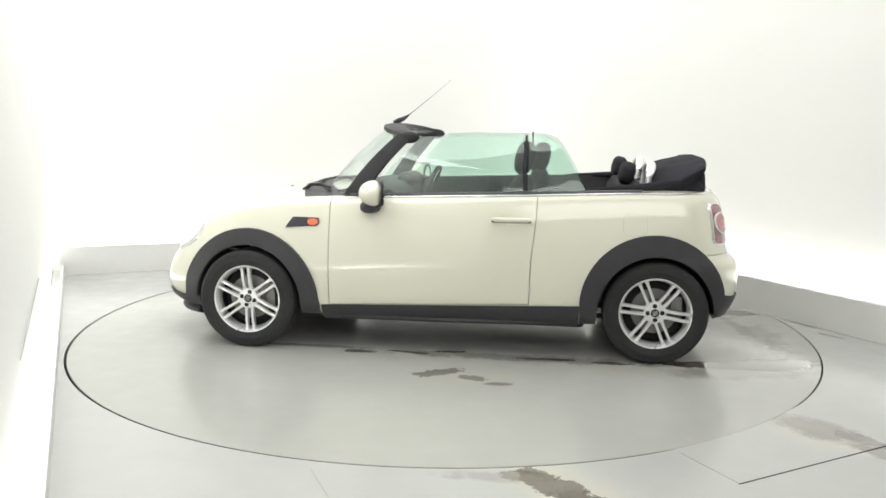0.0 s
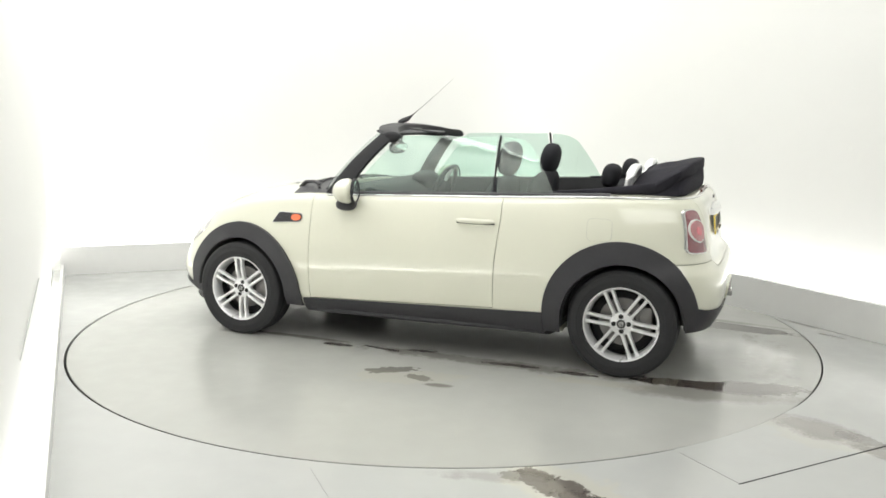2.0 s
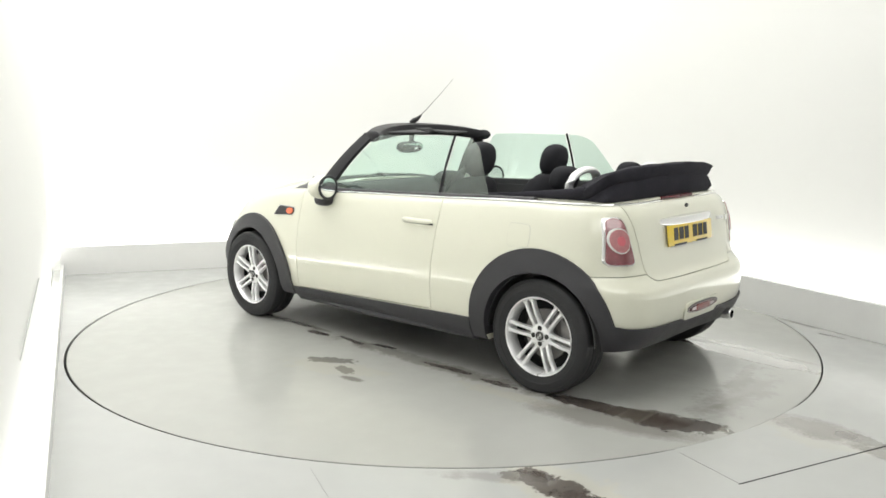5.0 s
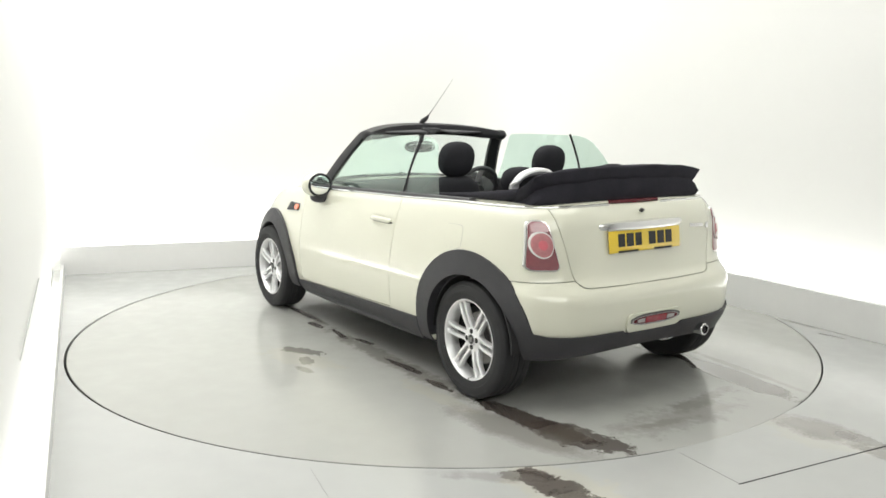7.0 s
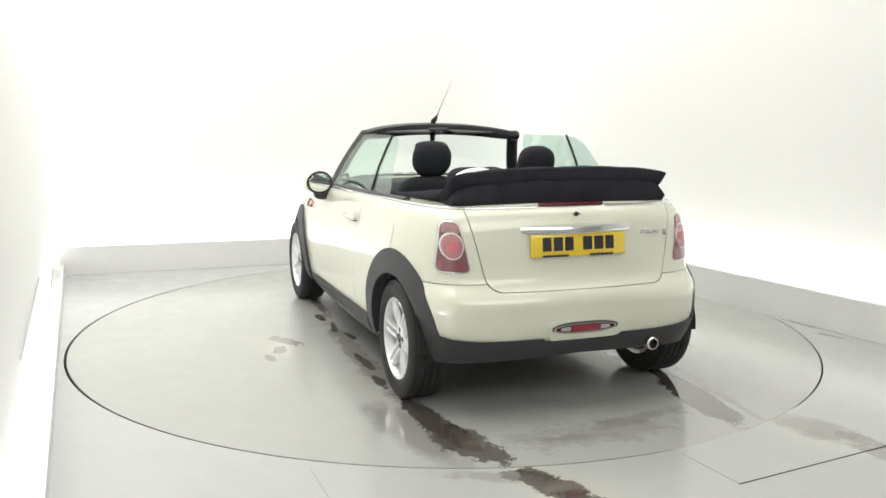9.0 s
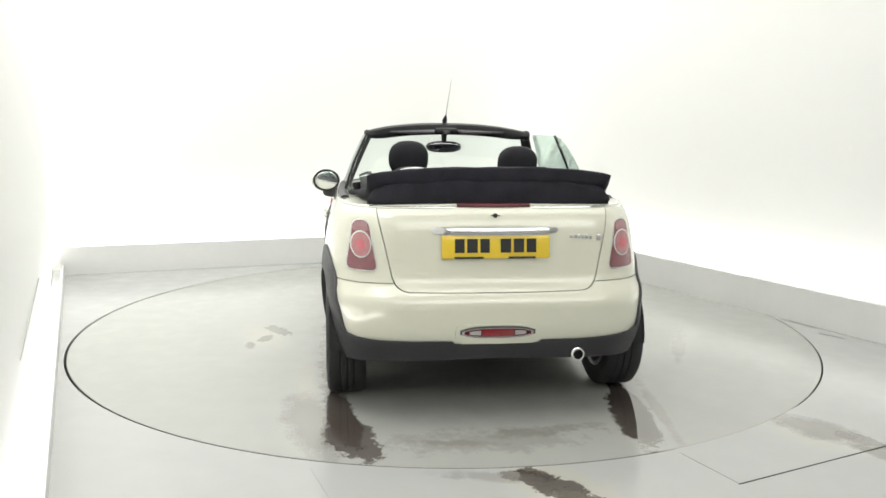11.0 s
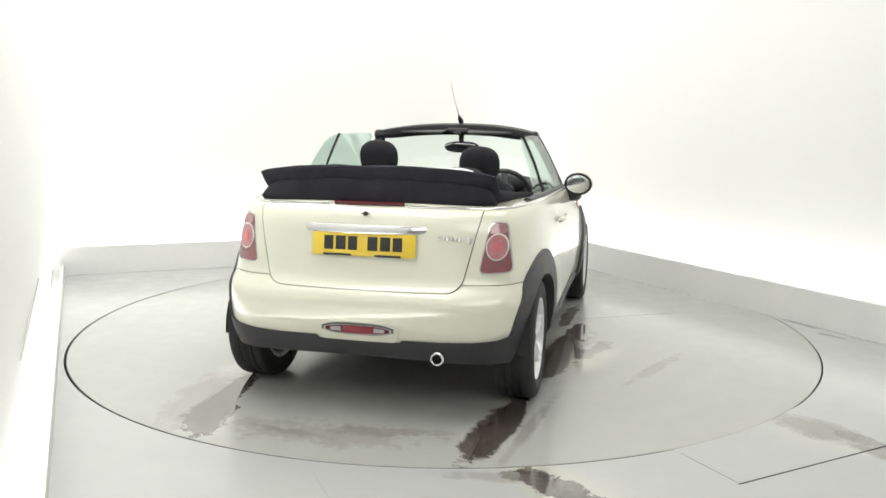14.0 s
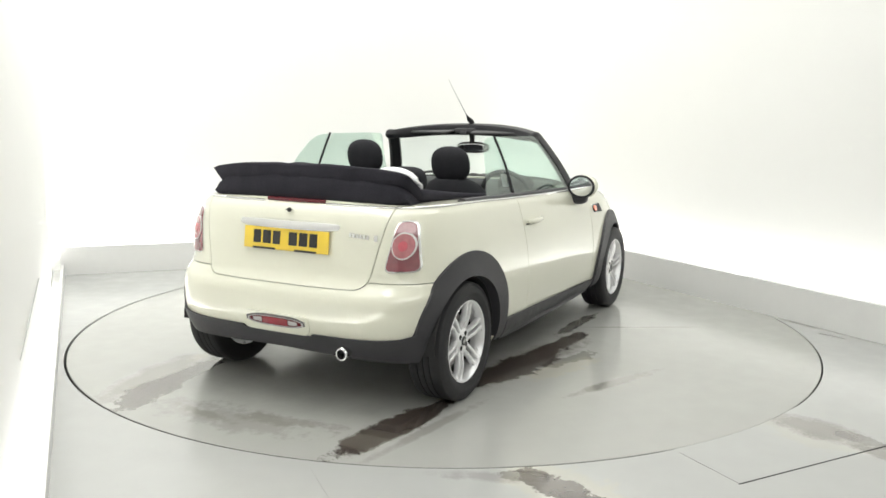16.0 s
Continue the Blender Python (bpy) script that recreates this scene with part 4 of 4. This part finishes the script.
def upper_works():
    bm = bmesh.new()
    nu, nv = 24, 8
    grid = [[None] * (nv + 1) for _ in range(nu + 1)]
    for i in range(nu + 1):
        s = -1 + 2 * i / nu
        for j in range(nv + 1):
            t = j / nv
            p = low_edge(s).lerp(top_edge(s), t) + Vector((0.013, 0, 0.013)) * math.sin(math.pi * t)
            grid[i][j] = bm.verts.new(p)
    for i in range(nu):
        for j in range(nv):
            bm.faces.new((grid[i][j], grid[i + 1][j], grid[i + 1][j + 1], grid[i][j + 1]))
    ws = part("windscreen", bm, M_SCREEN, car, "curved clear windscreen")
    ws.visible_shadow = False
    # header rail: a flattened bar that follows the screen's top
    bm = bmesh.new()
    secs = []
    n = 32
    for i in range(n + 1):
        s = -1.02 + 2.04 * i / n
        c = top_edge(s)
        lift = 0.011
        fr = 0.045 - 0.030 * abs(s) ** 4
        sec = [(fr, -0.020), (fr - 0.005, 0.002), (0.0, lift), (-0.06, lift - 0.002), (-0.105, 0.0), (-0.118, -0.040), (-0.10, -0.070), (-0.03, -0.062)]
        f = 1 - 0.45 * min(1.0, abs(s)) ** 10
        secs.append([bm.verts.new(c + Vector((a * (f if a > 0 else 1), 0, b * f))) for a, b in sec])
    for a, b in zip(secs, secs[1:]):
        for k in range(8):
            bm.faces.new((a[k], a[(k + 1) % 8], b[(k + 1) % 8], b[k]))
    bm.faces.new(secs[0])
    bm.faces.new(secs[-1])
    bmesh.ops.recalc_face_normals(bm, faces=bm.faces)
    part("header_rail", bm, M_TRIM, car, "black windscreen header rail", angle=50)
    for s in (1, -1):
        a, b = low_edge(s), top_edge(s)
        bm = bmesh.new()
        secs = []
        for k in range(11):
            t = k / 10
            p = a.lerp(b, t) + Vector((0.013, 0, 0.013)) * math.sin(math.pi * t)
            wd = 0.062 - 0.010 * t
            sec = [(0.015, 0.012), (-0.02, 0.020), (-wd * 1.75, 0.014), (-wd * 1.9, -0.010), (-wd * 0.8, -0.045), (0.0, -0.030)]
            secs.append([bm.verts.new(p + Vector((dx, s * dy, 0))) for dx, dy in sec])
        for q, r in zip(secs, secs[1:]):
            for k in range(6):
                bm.faces.new((q[k], q[(k + 1) % 6], r[(k + 1) % 6], r[k]))
        bm.faces.new(secs[0])
        bm.faces.new(secs[-1])
        bmesh.ops.recalc_face_normals(bm, faces=bm.faces)
        part("windscreen_pillar", bm, M_TRIM, car, "black windscreen pillar", angle=45)
        corner = superell(b.x - 0.055, b.y + s * 0.004, b.z - 0.022, 0.062, 0.026, 0.036, 2.3)
        part("corner_cap", corner, M_TRIM, car, "rounded black corner of the screen frame")
        # side panes lean inwards
        def lean(x, z):
            t = (z - 0.975) / 0.34
            return s * (0.712 - 0.132 * t - 0.012 * math.sin(math.pi * min(max(t, 0), 1)) * -1)

        def pane(name, outline, label):
            bm = bmesh.new()
            cx, cz = sum(p[0] for p in outline) / len(outline), sum(p[1] for p in outline) / len(outline)
            outer = [bm.verts.new((x, lean(x, z), z)) for x, z in outline]
            mid = [bm.verts.new((cx + (x - cx) * 0.5, lean(cx, cz + (z - cz) * 0.5), cz + (z - cz) * 0.5)) for x, z in outline]
            c = bm.verts.new((cx, lean(cx, cz), cz))
            m = len(outline)
            for k in range(m):
                j = (k + 1) % m
                bm.faces.new((outer[k], outer[j], mid[j], mid[k]))
                bm.faces.new((mid[k], mid[j], c))
            bmesh.ops.recalc_face_normals(bm, faces=bm.faces)
            bmesh.ops.solidify(bm, geom=bm.faces[:], thickness=0.004)
            ob = part(name, bm, M_GLASS, car, label, angle=50)
            ob.visible_shadow = False
        dense = []
        front = [(0.79, 0.975), (1.74, 0.945), (1.70, 1.0), (1.56, 1.16), (1.44, 1.290), (1.40, 1.309), (1.20, 1.315), (0.80, 1.316)]
        for k, p in enumerate(front):
            q = front[(k + 1) % len(front)]
            for i in range(4):
                dense.append((p[0] + (q[0] - p[0]) * i / 4, p[1] + (q[1] - p[1]) * i / 4))
        pane("door_window", dense, "raised green-tinted door window")
        rear = [(0.415, 0.99), (0.765, 0.98), (0.765, 1.15), (0.765, 1.314), (0.70, 1.313), (0.64, 1.300), (0.585, 1.27), (0.53, 1.19), (0.47, 1.09)]
        pane("quarter_window", rear, "raised green-tinted rear quarter window")
        bar = [(0.782, lean(0, z), z) for z in (0.965, 1.05, 1.15, 1.25, 1.320)]
        part("window_seal", tube(bar, 0.0078, 8, flat=1.0), M_TRIM, car, "black upright window seal")
        # sun visor folded up under the header
        part("sun_visor", box(0.15, 0.36, 0.016, pose(1.57, s * 0.26, 1.325, 0, -6, -s * 12), bevel=0.007), M_DARK, car, "dark sun visor folded up")
    latch = box(0.07, 0.15, 0.030, pose(1.60, 0, 1.335, 0, -4, 0), bevel=0.008)
    box(0.05, 0.05, 0.024, pose(1.575, 0.0, 1.316, 0, 10, 0), bevel=0.006, bm=latch)
    part("header_latch", latch, M_DARK, car, "black roof latch under the header rail")
    # inside mirror
    m = part("inside_mirror", superell(1.72, 0, 1.213, 0.024, 0.128, 0.041, 2.5), M_DARK, car, "black inside mirror")
    part("mirror_glass", superell(1.699, 0, 1.213, 0.008, 0.116, 0.032, 2.5, 16), mirror_mat, m)
    part("mirror_stalk", tube([(1.705, 0, 1.235), (1.70, 0, 1.30), (1.685, 0, 1.345)], [0.016, 0.020, 0.04], 10), M_DARK, m)
    # aerial
    a = part("aerial", tube([(1.655, 0, 1.402), (1.585, 0, 1.457), (1.45, 0, 1.564), (1.317, 0, 1.676)], [0.0050, 0.0022, 0.0014, 0.0008], 8), M_BLACK, car, "thin black aerial")
    part("aerial_base", tube([(1.715, 0, 1.388), (1.68, 0, 1.398), (1.645, 0, 1.412), (1.61, 0, 1.437)], [0.010, 0.019, 0.015, 0.0055], 10), M_BLACK, a)
    # scuttle and wipers
    ss = [-1 + k / 10 for k in range(21)]
    plan = [(low_edge(q).x - 0.03, low_edge(q).y) for q in ss] + [(low_edge(q).x + 0.10 + 0.16 * q * q, low_edge(q).y * 0.985) for q in reversed(ss)]
    scuttle = part("scuttle_panel", hull_piece(0.006, plan, "z", 1, 0.84, 1.2), M_BLACK, car, "black scuttle panel under the windscreen", angle=60)
    for k in range(9):
        y = -0.4 + 0.1 * k
        x = low_edge(y / 0.705).x + 0.055
        part("grille_slot", box(0.05, 0.05, 0.004, pose(x, y, 0.994 - 0.05 * abs(y) ** 2, 0, 6, 0), bevel=0.0015), M_TRIM, scuttle)
    for y0 in (0.50, -0.12):
        arm = [(2.225 - 0.05 * abs(y0), y0, 0.955), (2.15, y0 + 0.02, 0.994), (2.07, y0 + 0.05, 1.000), (2.00, y0 + 0.10, 0.985)]
        part("wiper_arm", tube(arm, [0.016, 0.012, 0.010, 0.008], 8), M_BLACK, car, "black bent wiper arm")
    for y0, y1 in ((0.60, 0.05), (0.02, -0.52)):
        pts = []
        for k in range(7):
            t = k / 6
            s = (y0 + (y1 - y0) * t) / 0.705
            pts.append(low_edge(s) + Vector((0.05, 0, 0.014 + 0.006 * math.sin(math.pi * t))))
        part("wiper", tube(pts, 0.009, 6), M_BLACK, car, "black windscreen wiper")


mirror_mat = mat("mirror_glass", (0.80, 0.81, 0.82), 0.03, metal=1.0, var=0.01)
upper_works()


def mirrors():
    for s, turn in ((1, 14), (-1, -6)):
        def bulge(a, b, c):
            return (a * (1.0 if a > 0 else 0.5), b, c)

        def turned(bm):
            bmesh.ops.transform(bm, matrix=pose(1.66, s * 0.852, 0.978, 0, 0, turn), verts=bm.verts)
            return bm
        sh = part("wing_mirror", turned(superell(0, 0, 0, 0.094, 0.096, 0.077, 2.0, 0, shape=bulge)), M_PAINT, car, "rounded cream door mirror")
        rim = [(-0.044, 0.088 * math.cos(k * math.tau / 28), 0.069 * math.sin(k * math.tau / 28)) for k in range(28)]
        part("mirror_frame", turned(tube(rim, 0.009, 8, closed=True)), M_TRIM, sh, "black mirror frame")
        part("mirror_glass", turned(superell(-0.046, 0, 0, 0.006, 0.083, 0.065, 2.2)), mirror_mat, sh, "mirror glass")
        base = superell(1.695, s * 0.805, 0.892, 0.062, 0.064, 0.038, 2.4)
        tube([(1.67, s * 0.745, 0.90), (1.665, s * 0.80, 0.915), (1.66, s * 0.83, 0.94)], 0.03, 8, bm=base)
        part("mirror_foot", base, M_BLACK, sh, "black mirror foot")
        # side vent with the repeater lamp
        vent = rounded([(x + 0.026, z - 0.009) for x, z in ((2.205, 0.762), (2.155, 0.832), (1.985, 0.830), (1.978, 0.800), (1.995, 0.775))], 0.012)
        v = part("side_vent", hull_piece(0.006, vent, "y", s), M_CHROME, car, "black side vent with orange repeater")
        vent = rounded([(x + 0.026, z - 0.009) for x, z in ((2.198, 0.765), (2.153, 0.829), (1.989, 0.827), (1.982, 0.800), (1.997, 0.778))], 0.012)
        part("vent_grille", hull_piece(0.009, vent, "y", s), M_BLACK, v, "black vent insert")
        q = [(2.050 + 0.034 * math.cos(k * math.tau / 20), 0.794 + 0.020 * math.sin(k * math.tau / 20)) for k in range(20)]
        part("repeater", hull_piece(0.016, q, "y", s), M_ORANGE, v, "orange indicator repeater")
        for zz in (0.781, 0.797):
            part("vent_slat", hull_piece(0.012, [(2.185 - (zz - .78), zz), (2.095, zz), (2.095, zz + 0.004), (2.18 - (zz - .78), zz + 0.004)], "y", s), M_BLACK, v)
        # headlamp
        hl = [(s * 0.60 + 0.115 * math.cos(k * math.tau / 28), 0.665 + 0.105 * math.sin(k * math.tau / 28)) for k in range(28)]
        h = part("headlight", hull_piece(0.008, hl, "x", 1, 2.5, 3.4), M_CHROME, car, "round headlight with chrome ring")
        hl = [(s * 0.60 + 0.10 * math.cos(k * math.tau / 28), 0.665 + 0.09 * math.sin(k * math.tau / 28)) for k in range(28)]
        part("lens", hull_piece(0.012, hl, "x", 1, 2.5, 3.4), M_CLEAR, h)
    flap = rounded([(0.07, 0.765), (0.205, 0.765), (0.205, 0.885), (0.07, 0.885)], 0.03)
    rim = rounded([(0.069, 0.764), (0.206, 0.764), (0.206, 0.886), (0.069, 0.886)], 0.031)
    fl = part("fuel_flap", hull_piece(0.0014, flap, "y", 1), M_PAINT, car, "closed cream fuel flap")
    part("flap_gap", hull_piece(0.0008, rim, "y", 1), M_JOINT, fl, "narrow shaded gap round the flap")
    part("washer_jet", superell(2.33, 0.33, 0.962, 0.018, 0.012, 0.008, 2.2), M_BLACK, car)


mirrors()


# folded soft top: two padded folds with a wrinkled skin, and flaps along the sides
def soft_top():
    def fold(ztip, rise, depth, x0, x1, half, seed):
        """One layer of cloth: a pointed lip at the tail, sinking and creasing towards the seats and the sides."""
        bm = bmesh.new()
        n, m = 72, 36
        rows = []
        for i in range(n + 1):
            s = -1 + 2 * i / n
            y, e = half * s, abs(s)
            back = x0 + 0.055 * e ** 2.6
            frontx = x1 + 0.10 * e ** 4
            tip = ztip - 0.034 * e ** 2.2
            close = 1 - max(0.0, (e - 0.94) / 0.06) ** 2 * 0.5
            row = []
            for k in range(m):
                a = math.tau * k / m
                u = (1 - math.cos(a)) / 2
                x = back + (frontx - back) * u
                blunt = 0.8 * (1 - e ** 8) * min(1.0, u / 0.012)
                fat = (blunt + (1 - blunt) * min(1.0, u / (0.05 + 0.11 * e ** 3)) ** 0.7) * (1 - u ** 3) ** 0.5 * close
                sink = (0.20 + 0.42 * e ** 3) * max(0.0, x + 0.26)
                z = tip - sink + (rise if math.sin(a) >= 0 else -depth) * fat
                w = (0.006 + 0.014 * u) * noise.noise(Vector((x * 6, y * 3.4 + seed, z * 9)))
                w += 0.007 * noise.noise(Vector((x * 16, y * 9 + seed, z * 14)))
                crease = 0.010 * u * abs(math.sin(9 * y + 5 * x + seed)) ** 3 * (0.3 + e)
                z = z + w - crease
                floor_z = 1.004 + 0.006 * fat * (1 if math.sin(a) >= 0 else 0)
                row.append(bm.verts.new((x + w * 0.6, y + w * 0.5 * e, max(z, floor_z))))
            rows.append(row)
        for p, q in zip(rows, rows[1:]):
            for k in range(m):
                bm.faces.new((p[k], p[(k + 1) % m], q[(k + 1) % m], q[k]))
        bm.faces.new(rows[0])
        bm.faces.new(rows[-1])
        bmesh.ops.recalc_face_normals(bm, faces=bm.faces)
        return bm
    top = part("soft_top", fold(1.180, 0.012, 0.062, -0.322, 0.00, 0.606, 0), M_CLOTH, car, "folded black canvas soft top", angle=60)
    part("lower_fold", fold(1.062, 0.080, 0.052, -0.322, 0.06, 0.604, 5), M_CLOTH, top, "lower fold of black canvas", angle=60)
    for s in (1, -1):
        pts, rad = [], []
        for k in range(13):
            t = k / 12
            pts.append((0.50 - 0.62 * t, s * (0.678 - 0.095 * t ** 1.5 + 0.006 * math.sin(9 * t)), 1.004 + 0.045 * t ** 1.6))
            rad.append(0.012 + 0.018 * t)
        part("side_flap", tube(pts, rad, 12, flat=0.8), M_CLOTH, top, "black canvas flap along the side", angle=60)
        part("hood_catch", box(0.03, 0.012, 0.008, pose(0.07, s * 0.715, 1.006)), M_INK, car, "small black catch")


soft_top()


# ---- what moves ----
def motions():
    rows = [(float(t), pose(0, 0, 0, 0, 0, ANGLE_0 + (ANGLE_1 - ANGLE_0) * t / 16)) for t in range(0, 17, 2)]
    walk(car, rows)
    walk(turntable, rows)


motions()
